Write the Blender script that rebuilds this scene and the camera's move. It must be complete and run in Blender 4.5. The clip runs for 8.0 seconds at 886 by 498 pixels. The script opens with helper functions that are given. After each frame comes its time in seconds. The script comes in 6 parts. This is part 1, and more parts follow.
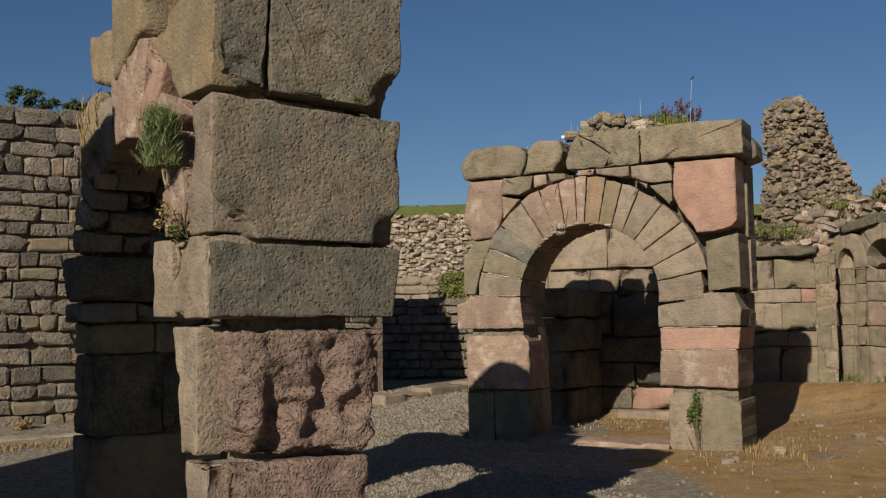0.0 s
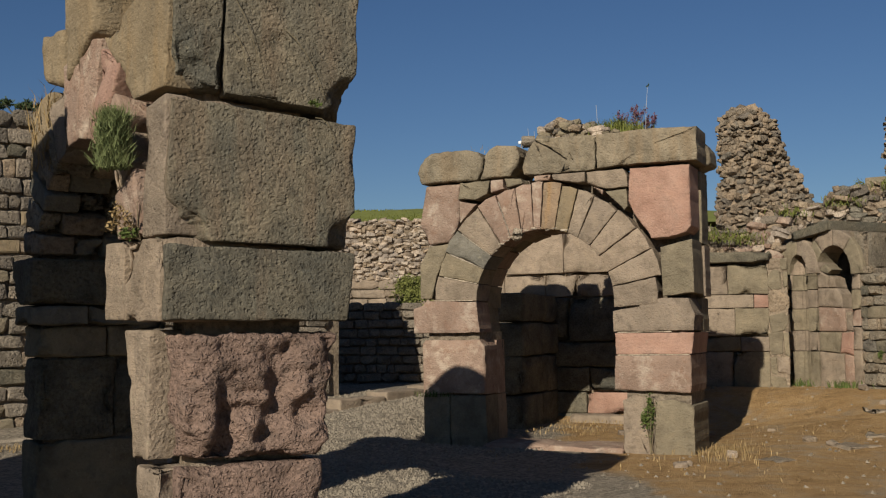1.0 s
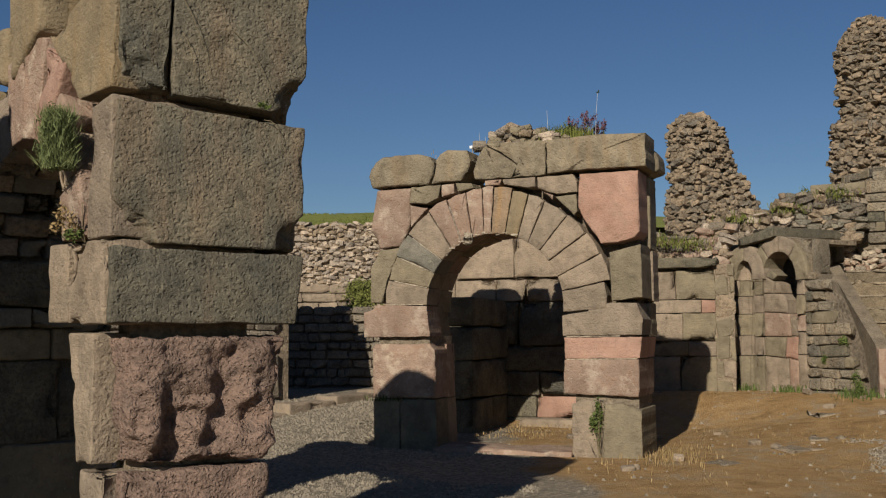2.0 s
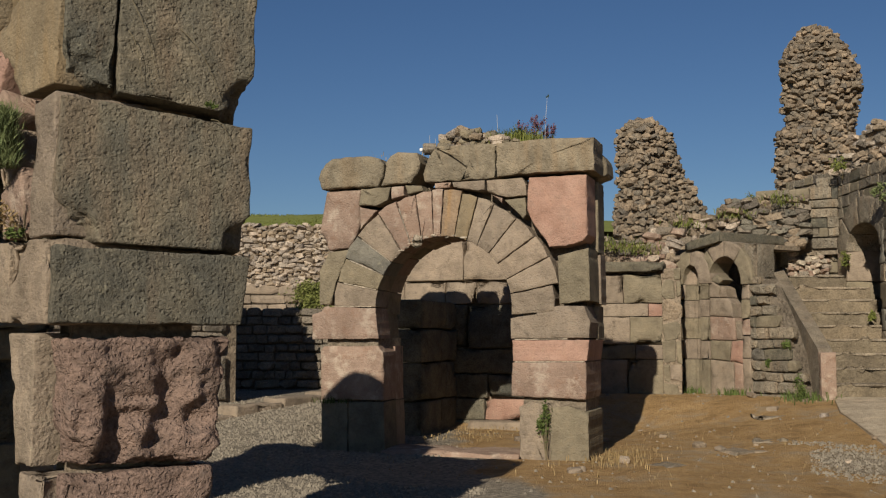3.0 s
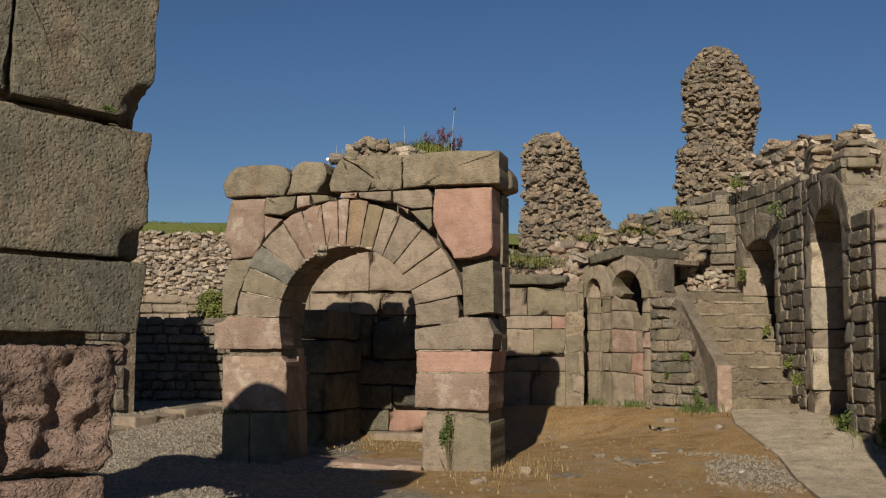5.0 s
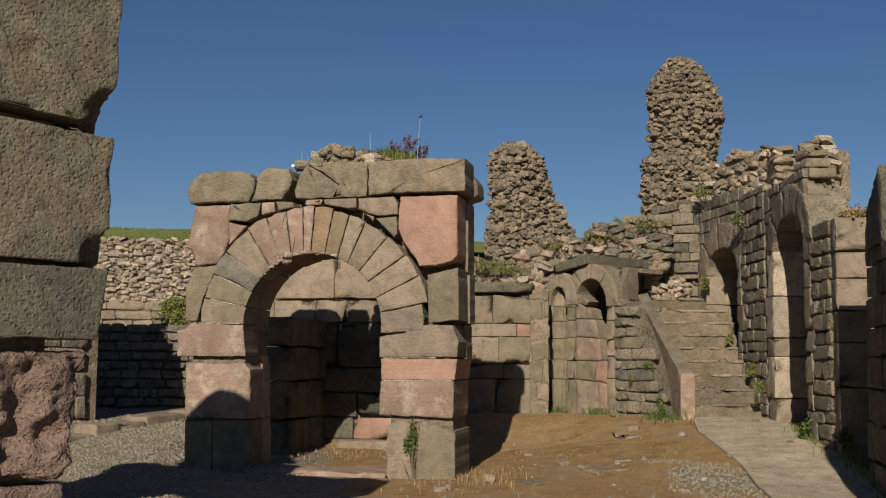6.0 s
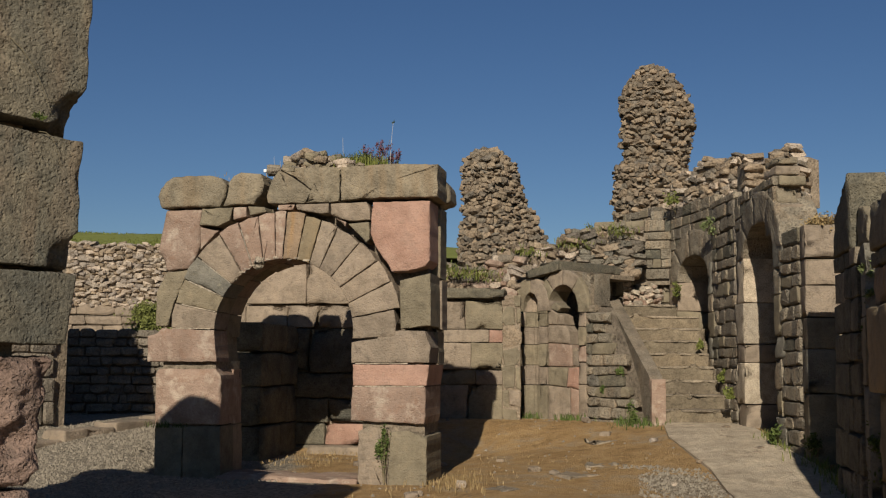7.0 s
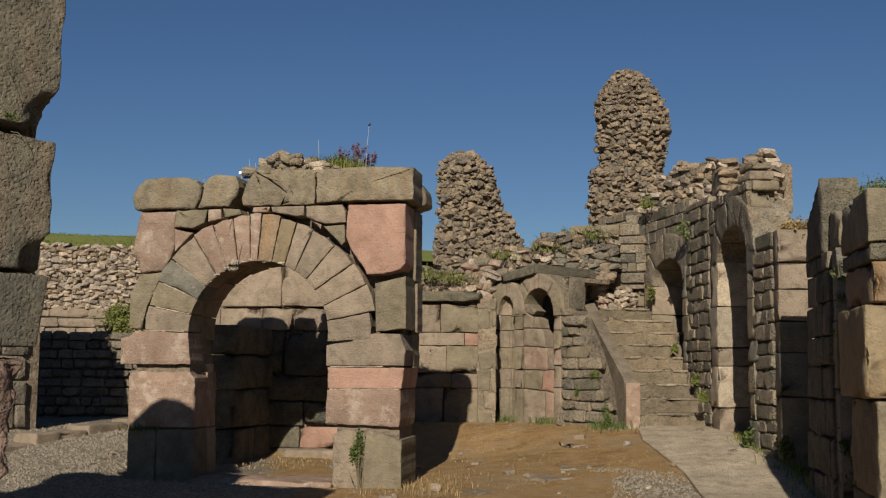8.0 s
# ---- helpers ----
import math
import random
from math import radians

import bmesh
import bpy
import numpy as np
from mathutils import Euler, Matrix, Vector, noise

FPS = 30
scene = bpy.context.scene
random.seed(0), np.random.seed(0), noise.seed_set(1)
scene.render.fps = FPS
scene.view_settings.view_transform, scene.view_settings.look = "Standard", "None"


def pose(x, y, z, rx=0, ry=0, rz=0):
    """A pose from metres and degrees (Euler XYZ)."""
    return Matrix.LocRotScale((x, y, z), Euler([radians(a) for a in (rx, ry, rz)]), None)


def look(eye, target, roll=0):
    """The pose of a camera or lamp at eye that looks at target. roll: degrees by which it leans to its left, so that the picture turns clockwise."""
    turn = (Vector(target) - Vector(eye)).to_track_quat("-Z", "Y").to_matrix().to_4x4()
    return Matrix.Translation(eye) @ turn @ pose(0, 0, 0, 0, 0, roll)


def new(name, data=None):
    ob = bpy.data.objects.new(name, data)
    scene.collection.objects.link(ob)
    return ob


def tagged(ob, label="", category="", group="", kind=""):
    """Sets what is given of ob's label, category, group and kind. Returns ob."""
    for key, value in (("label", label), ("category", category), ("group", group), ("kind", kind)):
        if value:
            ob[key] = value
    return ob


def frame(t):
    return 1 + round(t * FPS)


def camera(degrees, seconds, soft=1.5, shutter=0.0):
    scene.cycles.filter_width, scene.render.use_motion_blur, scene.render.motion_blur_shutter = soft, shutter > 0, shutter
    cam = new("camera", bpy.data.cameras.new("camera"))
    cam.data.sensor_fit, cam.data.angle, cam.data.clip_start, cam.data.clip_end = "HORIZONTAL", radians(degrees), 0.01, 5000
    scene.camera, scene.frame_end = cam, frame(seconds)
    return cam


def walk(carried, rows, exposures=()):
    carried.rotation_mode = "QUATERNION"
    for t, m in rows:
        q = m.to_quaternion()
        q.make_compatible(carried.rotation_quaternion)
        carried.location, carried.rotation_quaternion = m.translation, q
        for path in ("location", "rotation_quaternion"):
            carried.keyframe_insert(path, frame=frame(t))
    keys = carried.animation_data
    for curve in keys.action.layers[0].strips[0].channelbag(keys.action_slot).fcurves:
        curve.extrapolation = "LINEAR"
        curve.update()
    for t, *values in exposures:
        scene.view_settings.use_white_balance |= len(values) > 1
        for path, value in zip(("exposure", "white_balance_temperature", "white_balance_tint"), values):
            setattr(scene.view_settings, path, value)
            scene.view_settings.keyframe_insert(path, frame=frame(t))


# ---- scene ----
# ---- camera: a slow pan to the right on a tripod ----
cam = camera(44.08, 8.0, soft=1.2)
ROWS = [
    (0.0, 0.0, 0.0, 1.45, 94.0, 0.569, 0.04),
    (0.5, 0.0079, -0.0034, 1.4484, 94.099, 0.481, -1.033),
    (1.0, 0.0163, -0.0071, 1.4467, 94.221, 0.399, -2.174),
    (1.5, 0.0256, -0.0111, 1.4448, 94.362, 0.341, -3.423),
    (3.0, 0.0541, -0.0235, 1.4391, 94.564, 0.009, -7.288),
    (3.5, 0.0639, -0.0277, 1.4371, 94.636, -0.107, -8.618),
    (4.0, 0.073, -0.0317, 1.4353, 94.694, -0.206, -9.859),
    (4.5, 0.082, -0.0356, 1.4335, 94.897, -0.296, -11.081),
    (5.0, 0.0897, -0.0389, 1.4319, 95.176, -0.36, -12.124),
    (6.5, 0.1082, -0.047, 1.4282, 95.752, -0.515, -14.644),
    (7.0, 0.1131, -0.0491, 1.4272, 95.914, -0.542, -15.309),
    (7.5, 0.1178, -0.0512, 1.4262, 96.083, -0.594, -15.96),
    (8.0, 0.1223, -0.0531, 1.4253, 96.095, -0.631, -16.563),
]
walk(cam, [(t, pose(x, y, z, rx, ry, rz)) for t, x, y, z, rx, ry, rz in ROWS])

# ---- world and sun ----
SHADOW_AZ, SUN_UP = 24.5, 27.0          # the way the shadows fall (degrees right of +y), the sun's height
world = bpy.data.worlds.new("World")
scene.world = world
world.use_nodes = True
sky = world.node_tree.nodes.new("ShaderNodeTexSky")
sky.sky_type = "NISHITA"
sky.sun_disc = False
sky.sun_elevation = radians(SUN_UP)
sky.sun_rotation = radians(180 + SHADOW_AZ)
sky.altitude, sky.air_density, sky.dust_density, sky.ozone_density = 600, 1.0, 0.1, 4.0
background = world.node_tree.nodes["Background"]
background.inputs["Strength"].default_value = 0.049
clear = world.node_tree.nodes.new("ShaderNodeHueSaturation")       # a deep blue, dust-free sky
clear.inputs["Hue"].default_value, clear.inputs["Saturation"].default_value = 0.506, 1.12
world.node_tree.links.new(sky.outputs["Color"], clear.inputs["Color"])
world.node_tree.links.new(clear.outputs["Color"], background.inputs["Color"])
sun = new("sun", bpy.data.lights.new("sun", "SUN"))
sun.data.energy, sun.data.angle, sun.data.color = 5.0, radians(0.5), (1.0, 0.93, 0.81)
toward = Vector((-math.sin(radians(SHADOW_AZ)) * math.cos(radians(SUN_UP)), -math.cos(radians(SHADOW_AZ)) * math.cos(radians(SUN_UP)), math.sin(radians(SUN_UP))))
sun.matrix_world = look(toward * 60, (0, 0, 0))


# ---- materials ----
def nodes_of(name):
    m = bpy.data.materials.new(name)
    m.use_nodes = True
    t = m.node_tree
    return m, t, t.nodes["Principled BSDF"]


def node(t, kind, **values):
    n = t.nodes.new(kind)
    for key, value in values.items():
        n.inputs[key.replace("_", " ")].default_value = value
    return n


def ramp(t, fac, stops):
    n = t.nodes.new("ShaderNodeValToRGB")
    while len(n.color_ramp.elements) < len(stops):
        n.color_ramp.elements.new(0.5)
    for e, (p, c) in zip(n.color_ramp.elements, stops):
        e.position, e.color = p, (*c, 1) if len(c) == 3 else c
    t.links.new(fac, n.inputs["Fac"])
    return n.outputs["Color"]


def mix(t, fac, a, b, how="MIX"):
    n = t.nodes.new("ShaderNodeMix")
    n.data_type, n.blend_type = "RGBA", how
    for value, sock in ((fac, n.inputs[0]), (a, n.inputs[6]), (b, n.inputs[7])):
        if isinstance(value, (int, float)):
            sock.default_value = value
        elif isinstance(value, tuple):
            sock.default_value = (*value, 1)
        else:
            t.links.new(value, sock)
    return n.outputs[2]


def stone_mat(name, low, high, stain, grain=60.0, pit=0.5, vary=0.25, lichen=(0.34, 0.30, 0.20), rust=None, warp=1.0, grit=0.55, cracks=0.0, fret=0.5, mottle=1.0, relief=1.0, splash=None, coarse=0.0):
    """Weathered stone: broad tone, blotches, grain and pits, with a tone of its own for each block."""
    m, t, bsdf = nodes_of(name)
    co = t.nodes.new("ShaderNodeTexCoord").outputs["Object"]
    info = t.nodes.new("ShaderNodeObjectInfo")
    geo = t.nodes.new("ShaderNodeNewGeometry")
    off = t.nodes.new("ShaderNodeVectorMath")
    off.operation = "ADD"
    sc = t.nodes.new("ShaderNodeVectorMath")
    sc.operation = "SCALE"
    t.links.new(info.outputs["Random"], sc.inputs["Scale"])
    sc.inputs[0].default_value = (31.0, 17.0, 23.0)
    t.links.new(geo.outputs["Position"], off.inputs[0])
    t.links.new(sc.outputs[0], off.inputs[1])
    p = off.outputs[0]
    broad = node(t, "ShaderNodeTexNoise", Scale=2.2 * warp, Detail=5.0, Roughness=0.6)
    blotch = node(t, "ShaderNodeTexNoise", Scale=9.0 * warp, Detail=6.0, Roughness=0.65)
    fine = node(t, "ShaderNodeTexNoise", Scale=grain, Detail=4.0, Roughness=0.7)
    pits = node(t, "ShaderNodeTexVoronoi", Scale=grain * fret)
    for n in (broad, blotch, fine):
        t.links.new(p, n.inputs["Vector"])
    # the pits are pulled out of shape by a finer noise
    pull = node(t, "ShaderNodeTexNoise", Scale=grain * 0.6, Detail=3.0)
    t.links.new(p, pull.inputs["Vector"])
    amount = t.nodes.new("ShaderNodeVectorMath")
    amount.operation = "MULTIPLY_ADD"
    t.links.new(pull.outputs["Color"], amount.inputs[0])
    amount.inputs[1].default_value = (1.6 / grain,) * 3
    t.links.new(p, amount.inputs[2])
    t.links.new(amount.outputs[0], pits.inputs["Vector"])
    col = mix(t, ramp(t, broad.outputs["Fac"], [(0.32, (0, 0, 0)), (0.68, (1, 1, 1))]), low, high)
    col = mix(t, ramp(t, blotch.outputs["Fac"], [(0.52, (0, 0, 0)), (0.72, (0.75, 0.75, 0.75))]), col, stain)
    speck = node(t, "ShaderNodeTexNoise", Scale=16.0, Detail=8.0, Roughness=0.75)
    t.links.new(p, speck.inputs["Vector"])
    col = mix(t, ramp(t, speck.outputs["Fac"], [(0.58, (0, 0, 0)), (0.70, (0.6, 0.6, 0.6))]), col, lichen)
    if rust:
        streak = node(t, "ShaderNodeTexNoise", Scale=1.0, Detail=3.0)
        sv = t.nodes.new("ShaderNodeVectorMath")
        sv.operation = "MULTIPLY"
        sv.inputs[1].default_value = (7.0, 7.0, 1.0)
        t.links.new(p, sv.inputs[0])
        t.links.new(sv.outputs[0], streak.inputs["Vector"])
        col = mix(t, ramp(t, streak.outputs["Fac"], [(0.50, (0, 0, 0)), (0.66, (0.7, 0.7, 0.7))]), col, rust)
    col = mix(t, ramp(t, fine.outputs["Fac"], [(0.32, (grit, grit, grit)), (0.6, (1.08, 1.08, 1.08))]), (0, 0, 0), col)
    patch = node(t, "ShaderNodeTexNoise", Scale=5.0 * warp, Detail=7.0, Roughness=0.62, Distortion=0.6)
    t.links.new(p, patch.inputs["Vector"])
    col = mix(t, 1.0, col, ramp(t, patch.outputs["Fac"], [(0.30, (1 - 0.30 * mottle, 1 - 0.31 * mottle, 1 - 0.33 * mottle)), (0.5, (1.0, 1.0, 1.0)), (0.70, (1 + 0.18 * mottle, 1 + 0.16 * mottle, 1 + 0.12 * mottle))]), "MULTIPLY")
    if splash:
        # pale crusts and washed-out patches
        crust = node(t, "ShaderNodeTexNoise", Scale=4.2, Detail=7.0, Roughness=0.66, Distortion=0.25)
        t.links.new(p, crust.inputs["Vector"])
        col = mix(t, ramp(t, crust.outputs["Fac"], [(0.52, (0, 0, 0)), (0.66, (0.7, 0.7, 0.7))]), col, splash)
    tone = ramp(t, info.outputs["Random"], [(0.0, (1 - vary, 1 - vary, 1 - vary * 0.9)), (0.5, (1, 1, 1)), (1.0, (1 + vary * 0.7, 1 + vary * 0.55, 1 + vary * 0.45))])
    col = mix(t, 1.0, col, tone, "MULTIPLY")
    t.links.new(col, bsdf.inputs["Base Color"])
    bsdf.inputs["Roughness"].default_value = 0.92
    bsdf.inputs["Specular IOR Level"].default_value = 0.2
    height = t.nodes.new("ShaderNodeMath")
    height.operation = "MULTIPLY_ADD"
    hole = t.nodes.new("ShaderNodeMapRange")
    hole.inputs["From Min"].default_value, hole.inputs["From Max"].default_value = 0.12, 0.42
    t.links.new(pits.outputs["Distance"], hole.inputs["Value"])
    t.links.new(hole.outputs["Result"], height.inputs[0])
    height.inputs[1].default_value = pit * 0.75
    t.links.new(fine.outputs["Fac"], height.inputs[2])
    if cracks:
        # fine level lines left by the mason's tool and by bedding
        line = node(t, "ShaderNodeTexNoise", Scale=1.0, Detail=4.0, Roughness=0.6)
        lv = t.nodes.new("ShaderNodeVectorMath")
        lv.operation = "MULTIPLY"
        lv.inputs[1].default_value = (4.0, 4.0, 34.0)
        t.links.new(p, lv.inputs[0])
        t.links.new(lv.outputs[0], line.inputs["Vector"])
        grown = t.nodes.new("ShaderNodeMath")
        grown.operation = "MULTIPLY_ADD"
        t.links.new(line.outputs["Fac"], grown.inputs[0])
        grown.inputs[1].default_value = cracks
        t.links.new(height.outputs[0], grown.inputs[2])
        height = grown
    h2 = t.nodes.new("ShaderNodeMath")
    h2.operation = "MULTIPLY_ADD"
    t.links.new(blotch.outputs["Fac"], h2.inputs[0])
    h2.inputs[1].default_value = 0.5 if coarse else 1.5
    t.links.new(height.outputs[0], h2.inputs[2])
    if coarse:
        # fist-sized hollows of a weathered face
        hollow = node(t, "ShaderNodeTexNoise", Scale=30.0, Detail=3.0, Roughness=0.5, Distortion=0.1)
        t.links.new(p, hollow.inputs["Vector"])
        cut = t.nodes.new("ShaderNodeMapRange")
        cut.inputs["From Min"].default_value, cut.inputs["From Max"].default_value = 0.30, 0.41
        t.links.new(hollow.outputs["Fac"], cut.inputs["Value"])
        h3 = t.nodes.new("ShaderNodeMath")
        h3.operation = "MULTIPLY_ADD"
        t.links.new(cut.outputs["Result"], h3.inputs[0])
        h3.inputs[1].default_value = coarse
        t.links.new(h2.outputs[0], h3.inputs[2])
        h2 = h3
    bump = node(t, "ShaderNodeBump", Strength=relief, Distance=0.012 + 0.014 * pit)
    t.links.new(h2.outputs[0], bump.inputs["Height"])
    t.links.new(bump.outputs["Normal"], bsdf.inputs["Normal"])
    return m


GREY = stone_mat("andesite_grey", (0.114, 0.108, 0.085), (0.214, 0.182, 0.123), (0.084, 0.077, 0.058), grain=42.0, pit=0.75, vary=0.12, grit=0.6, fret=1.0)
PITTED = stone_mat("andesite_pitted", (0.112, 0.106, 0.083), (0.204, 0.171, 0.117), (0.084, 0.075, 0.057), grain=46.0, pit=0.6, vary=0.10, grit=0.58, fret=0.8, rust=(0.205, 0.155, 0.104), relief=0.85, coarse=0.42)
BEIGE = stone_mat("andesite_beige", (0.230, 0.180, 0.128), (0.322, 0.252, 0.182), (0.165, 0.129, 0.096), grain=55.0, vary=0.14, grit=0.86, cracks=0.5, mottle=0.9, relief=0.75)
OCHRE = stone_mat("andesite_ochre", (0.215, 0.165, 0.100), (0.300, 0.230, 0.140), (0.160, 0.125, 0.080), grain=55.0, vary=0.12, rust=(0.285, 0.200, 0.105), grit=0.86, cracks=0.5, mottle=0.6, relief=0.6)
OLIVE = stone_mat("andesite_olive", (0.184, 0.152, 0.101), (0.266, 0.219, 0.145), (0.137, 0.113, 0.078), grain=55.0, vary=0.12, grit=0.86, cracks=0.5, mottle=0.9, relief=0.75)
PINK = stone_mat("andesite_pink", (0.307, 0.177, 0.125), (0.407, 0.256, 0.189), (0.269, 0.181, 0.133), grain=50.0, vary=0.10, lichen=(0.46, 0.33, 0.23), grit=0.86, cracks=0.5, mottle=0.6, relief=0.6)
ROSE = stone_mat("andesite_rose", (0.200, 0.136, 0.105), (0.295, 0.199, 0.151), (0.146, 0.111, 0.089), grain=44.0, pit=0.7, vary=0.1, fret=0.9, relief=1.0, coarse=0.5, lichen=(0.275, 0.193, 0.148))
BLUSH = stone_mat("andesite_blush", (0.251, 0.171, 0.123), (0.345, 0.243, 0.179), (0.255, 0.147, 0.095), grain=55.0, vary=0.10, lichen=(0.52, 0.44, 0.33), grit=0.86, cracks=0.5, mottle=0.6, relief=0.7, splash=(0.50, 0.405, 0.305))
DARK = stone_mat("masonry_dark", (0.180, 0.160, 0.122), (0.294, 0.263, 0.202), (0.120, 0.107, 0.085), grain=40.0, pit=0.9, vary=0.35)
FIELD = stone_mat("masonry_field", (0.190, 0.158, 0.118), (0.285, 0.240, 0.182), (0.120, 0.102, 0.084), grain=40.0, pit=0.8, vary=0.28)
RUBBLE = stone_mat("rubble_stone", (0.245, 0.186, 0.126), (0.375, 0.288, 0.196), (0.165, 0.124, 0.086), grain=30.0, pit=0.6, vary=0.24)
PALE = stone_mat("rubble_pale", (0.380, 0.305, 0.230), (0.540, 0.448, 0.345), (0.253, 0.196, 0.149), grain=30.0, pit=0.6, vary=0.32)
LIME = stone_mat("lime_mortar", (0.380, 0.315, 0.230), (0.531, 0.450, 0.345), (0.240, 0.192, 0.133), grain=25.0, pit=0.7)
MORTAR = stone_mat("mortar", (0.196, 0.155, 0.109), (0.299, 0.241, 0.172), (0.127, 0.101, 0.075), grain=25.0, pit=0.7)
ASH = stone_mat("andesite_ash", (0.165, 0.152, 0.122), (0.240, 0.215, 0.165), (0.125, 0.112, 0.086), grain=55.0, vary=0.10, grit=0.84, cracks=0.4, mottle=0.9, relief=0.75)
RUST = stone_mat("andesite_rust", (0.225, 0.160, 0.105), (0.320, 0.225, 0.140), (0.170, 0.115, 0.075), grain=55.0, vary=0.10, rust=(0.330, 0.200, 0.090), grit=0.86, cracks=0.5, mottle=0.8, relief=0.7)
PLASTER = stone_mat("old_plaster", (0.225, 0.182, 0.132), (0.330, 0.272, 0.196), (0.170, 0.138, 0.100), grain=50.0, pit=0.4, rust=(0.280, 0.215, 0.145), mottle=1.0)
CAP = stone_mat("capping_stone", (0.190, 0.157, 0.108), (0.288, 0.236, 0.160), (0.135, 0.112, 0.080), grain=48.0, vary=0.12, grit=0.8, rust=(0.245, 0.182, 0.112), cracks=0.4, relief=0.8, coarse=0.4)
COURSED = stone_mat("masonry_brown", (0.205, 0.172, 0.124), (0.330, 0.280, 0.205), (0.135, 0.112, 0.082), grain=40.0, pit=0.8, vary=0.26, rust=(0.285, 0.215, 0.140), coarse=0.8)
TREAD = stone_mat("pale_tread", (0.250, 0.200, 0.140), (0.380, 0.312, 0.225), (0.180, 0.142, 0.098), grain=45.0, pit=0.5, coarse=0.5)
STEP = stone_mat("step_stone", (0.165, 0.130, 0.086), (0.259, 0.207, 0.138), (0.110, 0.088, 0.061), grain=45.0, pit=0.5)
PAVE = stone_mat("paving", (0.396, 0.325, 0.235), (0.541, 0.454, 0.333), (0.317, 0.246, 0.170), grain=60.0, pit=0.3)


def plain_mat(name, a, b, scale=3.0, rough=0.8):
    m, t, bsdf = nodes_of(name)
    info = t.nodes.new("ShaderNodeNewGeometry")
    n = node(t, "ShaderNodeTexNoise", Scale=scale, Detail=3.0)
    t.links.new(info.outputs["Position"], n.inputs["Vector"])
    f = t.nodes.new("ShaderNodeMath")
    f.operation = "ADD"
    t.links.new(info.outputs["Random Per Island"], f.inputs[0])
    t.links.new(n.outputs["Fac"], f.inputs[1])
    h = t.nodes.new("ShaderNodeMath")
    h.operation = "MULTIPLY"
    h.inputs[1].default_value = 0.62
    t.links.new(f.outputs[0], h.inputs[0])
    t.links.new(ramp(t, h.outputs[0], [(0.15, a), (0.85, b)]), bsdf.inputs["Base Color"])
    bsdf.inputs["Roughness"].default_value = rough
    bsdf.inputs["Specular IOR Level"].default_value = 0.25
    return m


LEAF = plain_mat("leaf_green", (0.035, 0.055, 0.012), (0.110, 0.140, 0.035))
SAGE = plain_mat("leaf_sage", (0.070, 0.092, 0.032), (0.190, 0.215, 0.085))
TREE = plain_mat("leaf_tree", (0.020, 0.034, 0.012), (0.060, 0.080, 0.030))
STRAW = plain_mat("dry_grass", (0.170, 0.110, 0.045), (0.340, 0.240, 0.110))
GRASS = plain_mat("green_grass", (0.075, 0.095, 0.018), (0.180, 0.190, 0.045))
PLUM = plain_mat("plum_flower", (0.075, 0.030, 0.045), (0.160, 0.070, 0.090))
STEM = plain_mat("stem", (0.090, 0.075, 0.040), (0.200, 0.160, 0.095))
STALK = plain_mat("pale_stalk", (0.34, 0.33, 0.32), (0.48, 0.46, 0.44))
WHITE = plain_mat("white_paint", (0.70, 0.70, 0.68), (0.80, 0.80, 0.78))


# ---- mesh helpers ----
def place(x, y, az, z=0.0):
    """A wall's frame: x along its face to the right, y into it, z up. az: degrees by which the right end turns towards the camera."""
    return pose(x, y, z, 0, 0, -az)


def thing(name, label, category, at=(0, 0, 0), group="", kind=""):
    ob = new(name)
    ob.location = at
    ob.empty_display_size = 0.2
    bpy.context.view_layer.update()
    return tagged(ob, label, category, group, kind)


def part(name, mesh, mat, parent, m=None, label="", kind=""):
    """One mesh object under a thing (or on its own), at the world pose m."""
    if isinstance(mesh, bmesh.types.BMesh):
        data = bpy.data.meshes.new(name)
        mesh.to_mesh(data)
        mesh.free()
        mesh = data
    if not mesh.materials:
        mesh.materials.append(mat)
    ob = new(name, mesh)
    m = m or Matrix.Identity(4)
    if parent:
        base = Matrix.Translation(parent.location) if parent.parent is None else Matrix.Translation(parent.parent.location) @ parent.matrix_basis
        ob.parent = parent
        ob.matrix_basis = base.inverted() @ m
    else:
        ob.matrix_basis = m
    return tagged(ob, label, "", "", kind)


def mesh_of(name, verts, faces, smooth=True):
    data = bpy.data.meshes.new(name)
    data.from_pydata([tuple(v) for v in verts], [], faces)
    if smooth:
        data.polygons.foreach_set("use_smooth", [True] * len(data.polygons))
    data.update()
    return data


